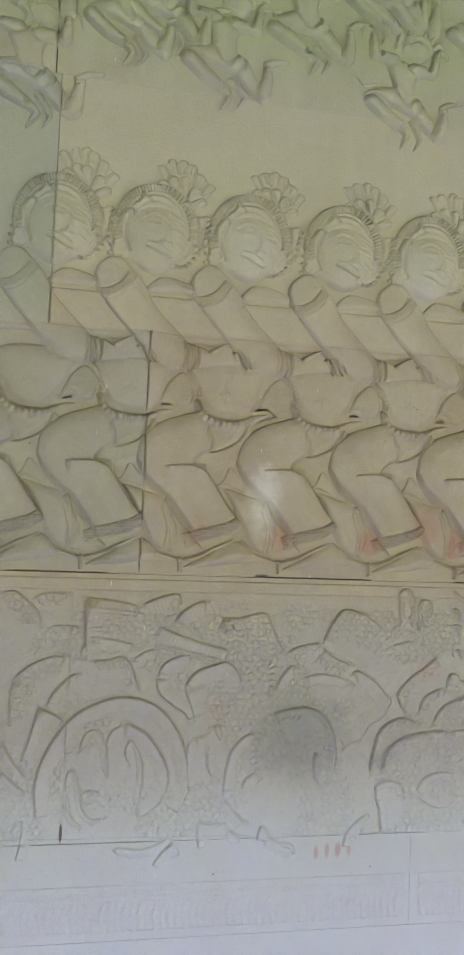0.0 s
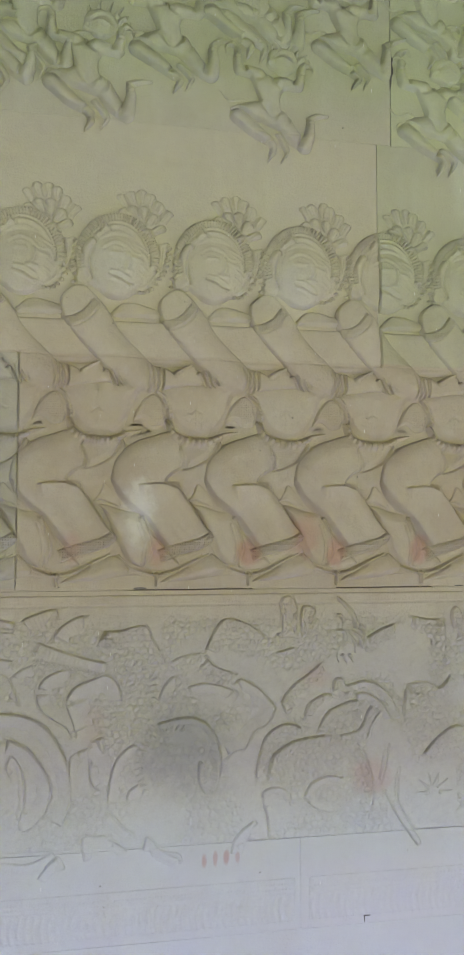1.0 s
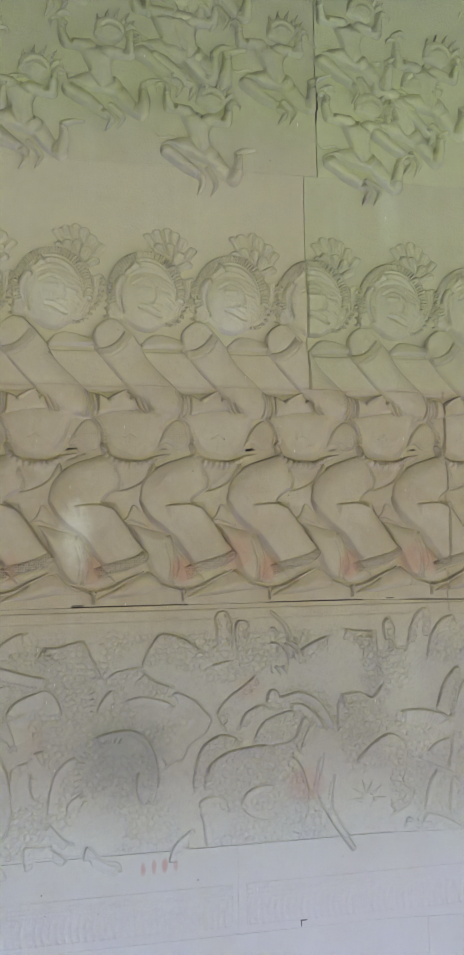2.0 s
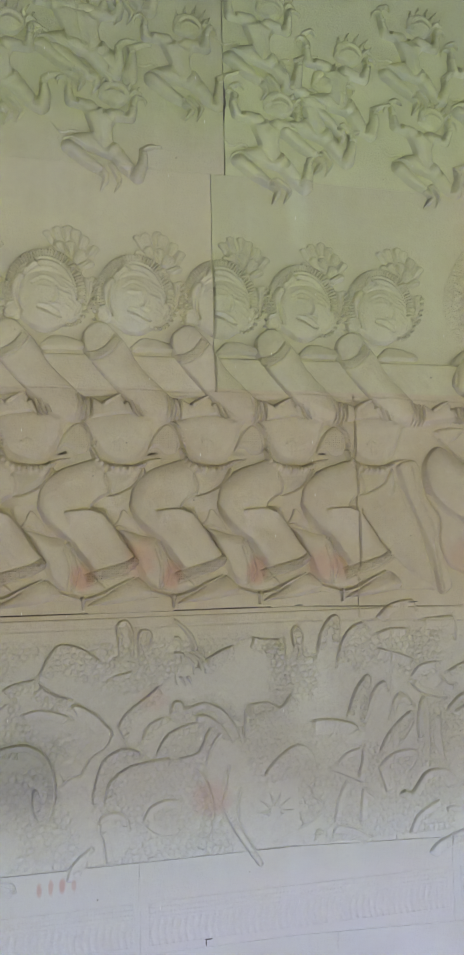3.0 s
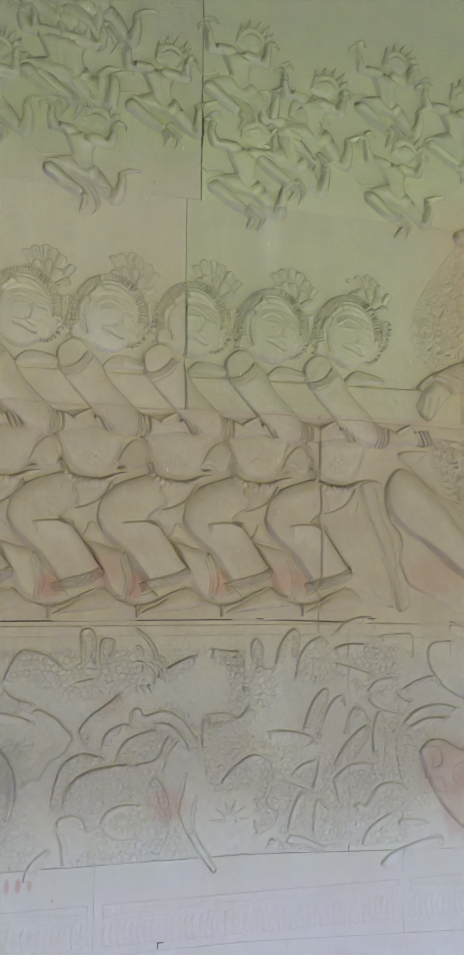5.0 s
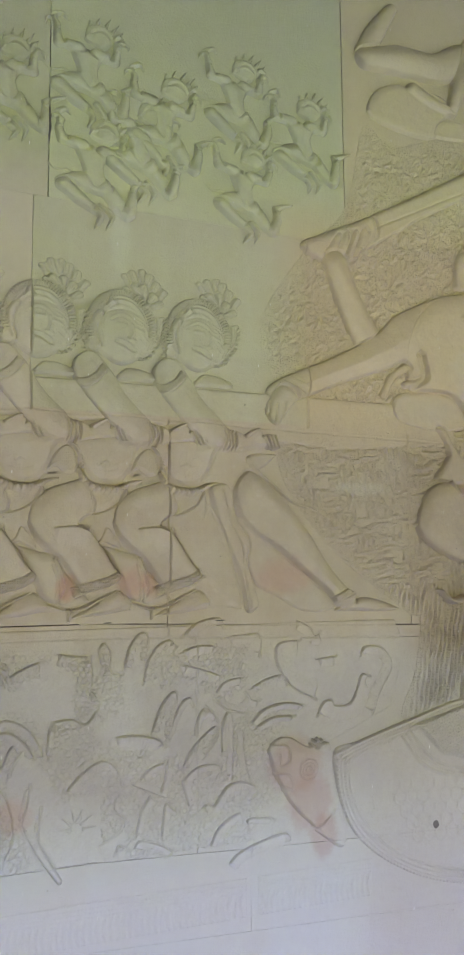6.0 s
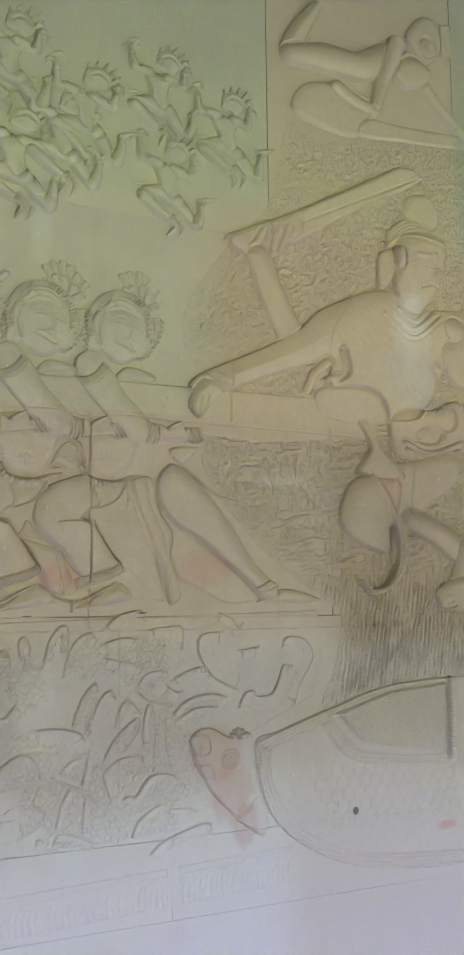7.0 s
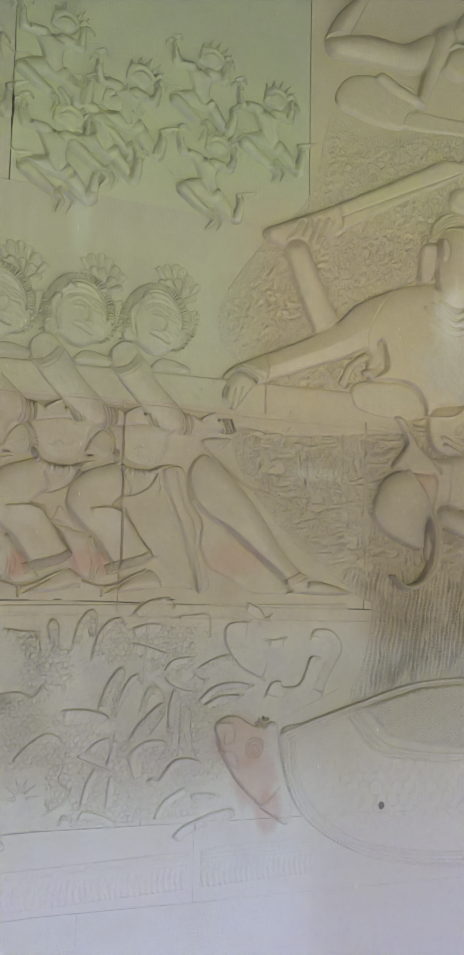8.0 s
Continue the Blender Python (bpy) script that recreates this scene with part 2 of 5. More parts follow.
def block(x0, x1, z0, z1):
    """A block with a worn, chamfered front; its joints are 2 mm wide."""
    g, c = (0.0002, 0.0006) if z1 < 0.93 else (0.0006, 0.0010) if z1 == 2.868 else (0.0011, 0.0012)
    low, top = (0.0014 if z == 1.598 else 0.0007 if z == 0.928 else 0.0 if z == 2.868 else 0.0003 for z in (z0, z1))
    xs = [x0 + g] + [x for x in (0.6, 3.0) if x0 < x < x1] + [x1 - g]
    q = [(x, dip(x, z0) + low) for x in xs] + [(x, dip(x, z1) - top) for x in reversed(xs)]
    m, n = len(xs), 2 * len(xs)
    a = [c if i in (0, n - 1) else -c if i in (m - 1, m) else 0.0 for i in range(n)]
    v = [(x, 0.06, z) for x, z in q] + [(x, c, z) for x, z in q] + [(x + a[i], 0.0, z + (c if i < m else -c)) for i, (x, z) in enumerate(q)]
    f = [tuple(range(2 * n, 3 * n)), tuple(reversed(range(n)))]
    for k in range(n):
        j = (k + 1) % n
        f += [(k, j, n + j, n + k), (n + k, n + j, 2 * n + j, 2 * n + k)]
    return solid("stone_block", v, f, SANDSTONE, wall)


for z0, z1, cuts in COURSES:
    for x0, x1 in zip(cuts, cuts[1:]):
        block(x0, x1, z0, z1)


# ---- carving ----
def curve(points, closed=False, steps=7):
    """A smooth line through a few points."""
    p = np.array(points, float)
    if closed:
        p = np.vstack([p[-1], p, p[0], p[1]])
    else:
        p = np.vstack([2 * p[0] - p[1], p, 2 * p[-1] - p[-2]])
    out = []
    for a, b, c, d in zip(p, p[1:], p[2:], p[3:]):
        for k in range(steps):
            t = k / steps
            out.append(0.5 * (2 * b + (c - a) * t + (2 * a - 5 * b + 4 * c - d) * t * t + (3 * b - a - 3 * c + d) * t ** 3))
    if not closed:
        out.append(p[-2])
    return np.array(out)


def smooth(v):
    v = np.clip(v, 0, 1)
    return v * v * (3 - 2 * v)


class Relief:
    """A carved thing: heights over a patch of wall, laid on piece by piece, each piece over the last."""

    def __init__(self, lo, hi, at=(0.0, 0.0), cell=0.0027, size=1.0, turn=0.0, flip=1, deep=1.0, soft=0.006, step=1.0):
        self.cell, self.at, self.size, self.flip = cell, at, size, flip
        self.cs, self.sn = math.cos(radians(turn)), math.sin(radians(turn))
        corners = [self.to((x, z)) for x in (lo[0], hi[0]) for z in (lo[1], hi[1])]
        self.x = np.arange(min(c[0] for c in corners), max(c[0] for c in corners) + cell, cell)
        self.z = np.arange(min(c[1] for c in corners), max(c[1] for c in corners) + cell, cell)
        self.X, self.Z = np.meshgrid(self.x, self.z)
        self.H, self.floor = np.full(self.X.shape, -0.005), -0.0045
        self.edge, self.deep, self.soft, self.step = 0.0024, deep, soft, step

    def to(self, p):
        x, z = p[0] * self.size * self.flip, p[1] * self.size
        return (self.at[0] + x * self.cs - z * self.sn, self.at[1] + x * self.sn + z * self.cs)

    def patch(self, pts, pad):
        pts = np.asarray(pts)
        i0, i1 = np.searchsorted(self.x, (pts[:, 0].min() - pad, pts[:, 0].max() + pad))
        j0, j1 = np.searchsorted(self.z, (pts[:, 1].min() - pad, pts[:, 1].max() + pad))
        return (slice(max(j0 - 1, 0), j1 + 1), slice(max(i0 - 1, 0), i1 + 1))

    def line(self, pts, s):
        """Distance to a line, the arc length there, and the side."""
        X, Z = self.X[s], self.Z[s]
        best = np.full(X.shape, 9.0)
        arc, cross = np.zeros(X.shape), np.zeros(X.shape)
        run = 0.0
        for (ax, az), (bx, bz) in zip(pts, pts[1:]):
            dx, dz = bx - ax, bz - az
            ll = dx * dx + dz * dz
            if ll < 1e-12:
                continue
            t = np.clip(((X - ax) * dx + (Z - az) * dz) / ll, 0, 1)
            d = np.hypot(X - ax - t * dx, Z - az - t * dz)
            near = d < best
            best = np.where(near, d, best)
            arc = np.where(near, run + t * math.sqrt(ll), arc)
            cross = np.where(near, dx * (Z - az) - dz * (X - ax), cross)
            run += math.sqrt(ll)
        return best, arc, cross, run

    def lay(self, s, sd, level, rise, bevel, groove=0.0035, tex=None, gain=1.0):
        """Lay a piece over what is there: a step at its rim, rounded inwards; a cut line just outside."""
        H = self.H[s]
        t = np.clip(-sd / bevel, 0, 1)
        top = level * self.step + rise * t * (2 - t)
        if tex is not None:
            top = top + tex * smooth(-sd / 0.006)
        top = top * gain
        # the carver cut the upper rims crisply and let the lower ones run out
        gz, gx = np.gradient(sd, self.cell) if min(sd.shape) > 1 else (np.ones(sd.shape), np.zeros(sd.shape))
        crisp = smooth(0.56 + 0.80 * (0.95 * gz + 0.12 * gx)) if self.soft else np.ones(sd.shape)
        if groove:
            cut = 2.2 * groove * crisp * np.exp(-((sd - 0.0014) / 0.0026) ** 2)
            H = np.where(H > -0.004, np.maximum(H - cut, np.minimum(H, 0.0006)), H)
        edge = self.edge + (1 - crisp) * self.soft
        w = smooth(0.5 - (sd + edge - self.edge) / (2 * edge))
        self.H[s] = H * (1 - w) + top * w

    def limb(self, pts, r, level=0.010, rise=0.014, bend=True, groove=0.0035, tex=None, fade=0.0):
        """A limb along a line; r: radius at even steps along it; fade: how far it sinks into the wall at its end."""
        pts = [self.to(p) for p in pts]
        r = np.atleast_1d(np.array(r, float)) * self.size
        p = curve(pts) if bend and len(pts) > 2 else np.array(pts)
        s = self.patch(p, r.max() + 0.012)
        d, arc, _, run = self.line(p, s)
        rr = np.interp(arc / max(run, 1e-6), np.linspace(0, 1, len(r)), r) if len(r) > 1 else np.full(d.shape, r[0])
        self.lay(s, d - rr, level, rise, np.maximum(rr, 1e-4), groove, tex and tex(self.X[s], self.Z[s], d, arc), 1 - fade * arc / max(run, 1e-6))

    def form(self, pts, level=0.008, rise=0.008, bevel=0.02, bend=True, groove=0.0035, tex=None, fade=0.0):
        """A closed outline, raised and rounded at the rim; fade: how far its lower side sinks into the wall."""
        pts = [self.to(p) for p in pts]
        p = curve(pts, True) if bend else np.array(pts)
        ring = np.vstack([p, p[:1]])
        s = self.patch(p, 0.012)
        d = self.line(ring, s)[0]
        X, Z = self.X[s], self.Z[s]
        odd = np.zeros(X.shape, bool)
        for (ax, az), (bx, bz) in zip(ring, ring[1:]):
            if az != bz:
                odd ^= ((az > Z) != (bz > Z)) & (X < (bx - ax) * (Z - az) / (bz - az) + ax)
        self.lay(s, np.where(odd, -d, d), level, rise, bevel * self.size, groove, tex and tex(X, Z, d, 0 * d),
                 1 - fade * smooth((p[:, 1].max() - Z) / np.ptp(p[:, 1])))

    def oval(self, c, rx, rz, turn=0.0, level=0.010, rise=0.012, groove=0.0035, tex=None):
        c = self.to(c)
        rx, rz = rx * self.size, rz * self.size
        s = self.patch([c], max(rx, rz) + 0.012)
        a = math.atan2(self.sn, self.cs) + radians(turn) * self.flip
        dx, dz = self.X[s] - c[0], self.Z[s] - c[1]
        u, v = dx * math.cos(a) + dz * math.sin(a), dz * math.cos(a) - dx * math.sin(a)
        q = np.hypot(u / rx, v / rz)
        sd = (q - 1) * min(rx, rz)
        self.lay(s, sd, level, rise, min(rx, rz), groove, tex and tex(self.X[s], self.Z[s], -sd, np.arctan2(v, u)))

    def ledge(self, pts, high, wide, tex=None, bend=True):
        """A crisp rim along a line, on what is there; to the right of it the surface runs out softly over a width."""
        pts = [self.to(p) for p in pts]
        p = curve(pts) if bend and len(pts) > 2 else np.array(pts)
        s = self.patch(p, wide + 0.006)
        d, arc, cross, run = self.line(p, s)
        sd = np.where(cross < 0, d, -d)
        ends = smooth(arc / 0.018) * smooth((run - arc) / 0.018)
        body = high * ends * (1 - smooth(d / wide)) * smooth(0.5 + sd / 0.0036)
        if tex is not None:
            body = body + tex(self.X[s], self.Z[s], d, arc) * ends * (sd > 0.003) * smooth((wide - d) / 0.012)
        cut = 0.45 * high * ends * np.exp(-((sd + 0.002) / 0.0024) ** 2)
        H = self.H[s]
        self.H[s] = np.where(H > -0.004, np.maximum(H - cut, np.minimum(H, 0.0006)) + body, H)

    def trace(self, pts, width=0.003, height=0.003, beads=0.0, bend=True):
        """A raised (or, with a negative height, cut) line on what is there; beads: their spacing."""
        pts = [self.to(p) for p in pts]
        p = curve(pts) if bend and len(pts) > 2 else np.array(pts)
        s = self.patch(p, width * 3)
        d, arc, _, run = self.line(p, s)
        add = height * np.exp(-(d / width) ** 2)
        if beads:
            add = add * (0.25 + 0.75 * np.abs(np.sin(math.pi * arc / beads)))
        self.H[s] = np.where(self.H[s] > -0.004, np.maximum(self.H[s] + add, -0.002), self.H[s] + (add if height > 0 else 0))

    def band(self, pts, half, height=0.003, tex=None, bend=True):
        """A band that follows the surface below it."""
        pts = [self.to(p) for p in pts]
        p = curve(pts) if bend and len(pts) > 2 else np.array(pts)
        s = self.patch(p, half + 0.01)
        d, arc, _, run = self.line(p, s)
        w = smooth((half - d) / 0.003) * smooth(arc / 0.004) * smooth((run - arc) / 0.004)
        h = height + (tex(self.X[s], self.Z[s], d, arc) if tex else 0)
        cut = 0.002 * np.exp(-((d - half - 0.002) / 0.002) ** 2) * (arc > 0.001) * (arc < run - 0.001)
        self.H[s] = np.where(self.H[s] > 0.001, self.H[s] + w * h - cut, self.H[s])

    def finish(self, name, label, category, group="", parent=None, mat=None):
        H = np.where(self.H > 0, self.H * self.deep, self.H)
        X, Z = self.X, self.Z
        for z0, z1, cuts in COURSES:
            zz = Z + np.clip(np.minimum(X, 3) - 0.6, 0, None) * max(0.0, 0.042 - 0.0165 * max(0.0, z1 - 0.9))
            H = np.where((np.abs(zz - z1) < 0.0021) & (H > 0), np.maximum(H - 0.0025, 0.0006), H)
            for c in cuts:
                H = np.where((np.abs(X - c) < max(0.0014, 0.55 * self.cell)) & (Z > z0) & (Z < z1) & (H > 0), np.maximum(H - 0.014, 0.0), H)
        worn = 0.0006 * np.sin(X * 61 + 3 * np.sin(Z * 47)) * np.sin(Z * 53 + 2 * np.sin(X * 71))
        H = H + np.where(H > 0.003, worn, 0)
        top = H > self.floor
        keep = top[:-1, :-1] | top[1:, :-1] | top[:-1, 1:] | top[1:, 1:]
        idx = np.arange(H.size).reshape(H.shape)
        quads = np.stack([idx[:-1, :-1], idx[:-1, 1:], idx[1:, 1:], idx[1:, :-1]], -1)[keep]
        used, inv = np.unique(quads, return_inverse=True)
        co = np.stack([X.ravel(), -H.ravel(), Z.ravel()], -1)[used].astype(np.float32)
        quads = inv.reshape(quads.shape).astype(np.int32)
        me = bpy.data.meshes.new(name)
        me.vertices.add(len(co))
        me.vertices.foreach_set("co", co.ravel())
        me.loops.add(quads.size)
        me.loops.foreach_set("vertex_index", quads.ravel())
        me.polygons.add(len(quads))
        me.polygons.foreach_set("loop_start", np.arange(0, quads.size, 4, dtype=np.int32))
        me.polygons.foreach_set("use_smooth", np.ones(len(quads), bool))
        me.update(calc_edges=True)
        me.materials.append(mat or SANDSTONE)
        ob = new(name, me)
        if parent:
            ob.parent = parent
            return ob
        return tagged(ob, label, category, group)


def weave(step=0.007, depth=0.0012):
    return lambda X, Z, d, a: depth * np.sin((X + Z) * math.pi * 2 / step) * np.sin((X - Z) * math.pi * 2 / step)


def ribs(step=0.008, depth=0.002):
    """Cross ribs along a band."""
    return lambda X, Z, d, a: depth * np.abs(np.sin(math.pi * a / step))


# ---- the row of kneeling demons ----
def lattice(X, Z, sx, sz, turn=0.0, seed=0):
    """Smooth random heights, -1 to 1, on a lattice of sx by sz metres."""
    c, s = math.cos(radians(turn)), math.sin(radians(turn))
    u, v = (X * c + Z * s) / sx + 512, (Z * c - X * s) / sz + 512
    tab = np.random.RandomState(seed).uniform(-1, 1, (256, 256))
    i, k = np.floor(u).astype(int), np.floor(v).astype(int)
    a, b = smooth(u - i), smooth(v - k)
    i, k, i1, k1 = i % 256, k % 256, (i + 1) % 256, (k + 1) % 256
    return (tab[i, k] * (1 - a) + tab[i1, k] * a) * (1 - b) + (tab[i, k1] * (1 - a) + tab[i1, k1] * a) * b


def head(r, rnd):
    """Ribbed crest, horned diadem, ear, plain worn face, hair with a scalloped rim, and a flower behind the crest."""
    base = [(0.239, 0.925)][0]
    r.form([(0.167, 1.024), (0.186, 1.045), (0.21, 1.046), (0.235, 1.053), (0.26, 1.041), (0.284, 1.02), (0.312, 0.99), (0.291, 0.943), (0.26, 0.958), (0.193, 0.974)], 0.0026, 0.001, 0.01, groove=0)
    for tips, wide, lv in (([(0.173, 1.029), (0.2, 1.042), (0.228, 1.045), (0.253, 1.037), (0.276, 1.016), (0.303, 0.988)], 0.0155, 0.0030), ([(0.181, 0.986), (0.205, 0.998), (0.234, 0.996), (0.262, 0.977), (0.286, 0.948)], 0.0150, 0.0062)):
        for e in tips:
            e = (e[0] + rnd.uniform(-0.004, 0.004), e[1] + rnd.uniform(-0.004, 0.004))
            r.limb([base, e], (0.006, wide * 0.9, wide), lv, 0.0028, False, 0.003)
            dx, dz = e[0] - base[0], e[1] - base[1]
            for f in (-0.16, 0.0, 0.16):
                r.trace([(base[0] + 0.35 * dx, base[1] + 0.35 * dz), (base[0] + 1.03 * (dx - f * dz), base[1] + 1.03 * (dz + f * dx))], 0.0016, -0.0022, 0, False)
    # hair behind the cheeks, rims of small curls
    r.form([(0.258, 0.936), (0.275, 0.911), (0.296, 0.916), (0.308, 0.905), (0.302, 0.868), (0.293, 0.833), (0.28, 0.811), (0.258, 0.782), (0.234, 0.768), (0.209, 0.773), (0.222, 0.82), (0.245, 0.876)], 0.0062, 0.002, 0.012, groove=0.004)
    r.form([(0.071, 0.911), (0.056, 0.874), (0.052, 0.833), (0.047, 0.788), (0.061, 0.769), (0.089, 0.775), (0.104, 0.817), (0.098, 0.879)], 0.0062, 0.002, 0.012, groove=0.003)
    for rim in ([(0.306, 0.898), (0.302, 0.865), (0.293, 0.833), (0.278, 0.811), (0.258, 0.783), (0.234, 0.77), (0.21, 0.773)], [(0.058, 0.881), (0.052, 0.836), (0.047, 0.792)]):
        for c in curve(rim, steps=2):
            r.oval((c[0], c[1]), 0.0062, 0.0062, 0, 0.0085, 0.002, 0.004)
    for cut in ([(0.268, 0.895), (0.268, 0.849), (0.247, 0.803)], [(0.29, 0.897), (0.283, 0.853), (0.266, 0.813)], [(0.288, 0.831), (0.259, 0.838)]):
        r.trace(cut, 0.0022, -0.0035)
    m = [(0.164, 0.865)][0]
    rx, rz = 0.106, 0.116
    r.oval(m, rx, rz, 0, 0.0066, 0.003, 0.006)
    for k in range(44):
        a = radians(200 - k * 4.9)
        u, v = math.cos(a), math.sin(a)
        r.limb([(m[0] + (rx - 0.012) * u, m[1] + (rz - 0.012) * v), (m[0] + (rx + 0.001) * u, m[1] + (rz + 0.001) * v)], (0.0044, 0.0058), 0.0082, 0.0034, False, 0.0036)
    for g, w, h in ((0.023, 0.0022, -0.0030), (0.031, 0.0030, 0.0020), (0.041, 0.0024, -0.0012)):
        r.trace([(m[0] + (rx - g) * math.cos(radians(a)), m[1] + (rz - g) * math.sin(radians(a))) for a in (190, 160, 130, 100, 70, 40, 10, -12)], w, h)
    r.form([(0.109, 0.89), (0.122, 0.913), (0.16, 0.925), (0.203, 0.918), (0.242, 0.888), (0.25, 0.839), (0.233, 0.793), (0.203, 0.757), (0.167, 0.743), (0.126, 0.756), (0.106, 0.804), (0.103, 0.858)], 0.0064, 0.0095, 0.060, groove=0)
    for horn in ([(0.119, 0.931), (0.13, 0.964), (0.149, 0.937)], [(0.222, 0.938), (0.249, 0.95), (0.261, 0.911)]):
        r.form(horn, 0.0078, 0.003, 0.010, False, 0.0024)
    r.limb([(0.097, 0.904), (0.082, 0.875), (0.08, 0.837), (0.09, 0.807)], (0.011, 0.013, 0.012, 0.009), 0.0078, 0.005, groove=0.0028)
    r.trace([(0.099, 0.892), (0.091, 0.865), (0.09, 0.829)], 0.0026, -0.0030)
    # brow, eyes, nose, lips, all worn
    r.trace([(0.125, 0.891), (0.156, 0.907), (0.184, 0.899), (0.207, 0.876), (0.227, 0.873)], 0.0032, 0.0011)
    r.trace([(0.129, 0.884), (0.158, 0.898), (0.182, 0.89)], 0.0026, -0.0014)
    for a in ([(0.145, 0.874), (0.173, 0.873)], [(0.205, 0.863), (0.229, 0.855)]):
        r.trace(a, 0.0048, 0.0022, 0, False)
    r.trace([(0.193, 0.872), (0.196, 0.847), (0.188, 0.83)], 0.0055, 0.0030)
    r.trace([(0.176, 0.828), (0.201, 0.825)], 0.0046, 0.0022, 0, False)
    r.trace([(0.143, 0.818), (0.166, 0.811), (0.188, 0.798), (0.205, 0.793)], 0.0022, -0.0042)
    r.trace([(0.147, 0.825), (0.172, 0.821), (0.197, 0.805)], 0.0030, 0.0022)
    r.trace([(0.15, 0.805), (0.171, 0.797), (0.193, 0.785)], 0.0030, 0.0020)
    for line in ([(0.217, 0.887), (0.238, 0.87), (0.248, 0.845)], [(0.21, 0.902), (0.242, 0.885), (0.263, 0.86)], [(0.223, 0.848), (0.248, 0.827)], [(0.219, 0.826), (0.24, 0.812)]):
        r.trace(line, 0.0022, 0.0012)


def demon(at, seed, size=1.0, leader=False):
    rnd = random.Random(seed)

    r = Relief((-0.20, -0.03), (0.98 if leader else 0.60, 1.12), at, cell=0.0026, size=size, deep=1.55, soft=0.009, step=1.0)

    def w(p):
        return (p[0] - at[0], p[1] - at[1])
    # ground between the limbs, left standing proud of the wall
    r.form([(-0.13, 0.0), (0.30, 0.0), (0.40, 0.55), (0.30, 0.585), (-0.06, 0.585)], 0.0018, 0.0, 0.01, False, 0)
    if leader:
        # the stretched leg, its foot, the cloth between the legs and a flying sash
        r.form([w(p) for p in [(1.044, 1.917), (1.181, 1.813), (1.353, 1.676), (1.385, 1.615), (1.274, 1.609), (1.178, 1.657), (1.104, 1.696), (1.073, 1.765), (1.043, 1.831)]], 0.0030, 0.002, 0.03)
        r.form([w(p) for p in [(0.82, 1.988), (0.911, 1.986), (0.961, 1.934), (1.012, 1.821), (1.045, 1.708), (1.063, 1.625), (1.01, 1.648), (0.939, 1.718), (0.889, 1.755), (0.83, 1.857)]], 0.0035, 0.004, 0.03, tex=weave(0.012, 0.0010))
        r.form([w(p) for p in [(1.461, 1.653), (1.535, 1.656), (1.64, 1.62), (1.592, 1.605), (1.464, 1.608), (1.385, 1.615)]], 0.0040, 0.008, 0.02)
        r.form([w(p) for p in [(1.035, 2.001), (1.084, 2.063), (1.152, 2.022), (1.227, 1.955), (1.302, 1.862), (1.367, 1.764), (1.433, 1.695), (1.471, 1.669), (1.451, 1.626), (1.39, 1.627), (1.353, 1.674), (1.266, 1.743), (1.18, 1.811), (1.096, 1.86), (1.044, 1.917)]], 0.0090, 0.013, 0.055, groove=0.005)
        r.form([w(p) for p in [(0.952, 2.005), (1.014, 2.014), (1.038, 1.917), (1.083, 1.845), (1.078, 1.765), (1.1, 1.707), (1.116, 1.631), (1.071, 1.615), (1.052, 1.708), (1.022, 1.783), (0.987, 1.859), (0.961, 1.934)]], 0.0075, 0.004, 0.02, tex=weave(0.012, 0.0010))
        r.trace([w(p) for p in [(0.993, 2.0), (1.017, 1.907), (1.053, 1.831), (1.063, 1.746), (1.084, 1.632)]], 0.0028, -0.0035)
        r.band([w(p) for p in [(1.38, 1.654), (1.425, 1.675), (1.472, 1.688)]], 0.0110, 0.0030, weave(0.011, 0.0026))
        r.limb([w(p) for p in [(1.095, 2.083), (1.163, 2.026), (1.238, 1.969), (1.315, 1.945), (1.382, 1.919)]], (0.005, 0.010, 0.010, 0.008, 0.002), 0.0040, 0.003)
        r.form([w(p) for p in [(1.078, 2.108), (1.132, 2.123), (1.186, 2.12), (1.153, 2.079), (1.103, 2.064)]], 0.0030, 0.003, 0.01)
    # foot on the ledge
    r.form([(0.023, -0.011), (0.046, 0.011), (0.089, 0.037), (0.141, 0.063), (0.176, 0.063), (0.203, 0.028), (0.179, 0.01), (0.119, -0.006)], 0.0030, 0.008, 0.035)
    # far leg: tail of cloth, shank and its fold
    r.form([(-0.162, 0.205), (-0.146, 0.224), (-0.127, 0.259), (-0.102, 0.238), (-0.081, 0.194), (-0.112, 0.191), (-0.137, 0.202)], 0.0035, 0.002, 0.02)
    r.form([(-0.141, 0.202), (-0.079, 0.187), (-0.03, 0.172), (-0.01, 0.128), (-0.001, 0.08), (-0.007, 0.037), (-0.037, 0.029), (-0.069, 0.05), (-0.09, 0.093), (-0.116, 0.144)], 0.0040, 0.008, 0.030)
    r.trace([(-0.036, 0.149), (-0.021, 0.094), (-0.029, 0.041)], 0.0028, -0.0030)
    r.limb([(-0.027, 0.166), (-0.012, 0.125), (-0.004, 0.077), (-0.012, 0.037)], (0.004, 0.007, 0.008, 0.005), 0.0098, 0.003)
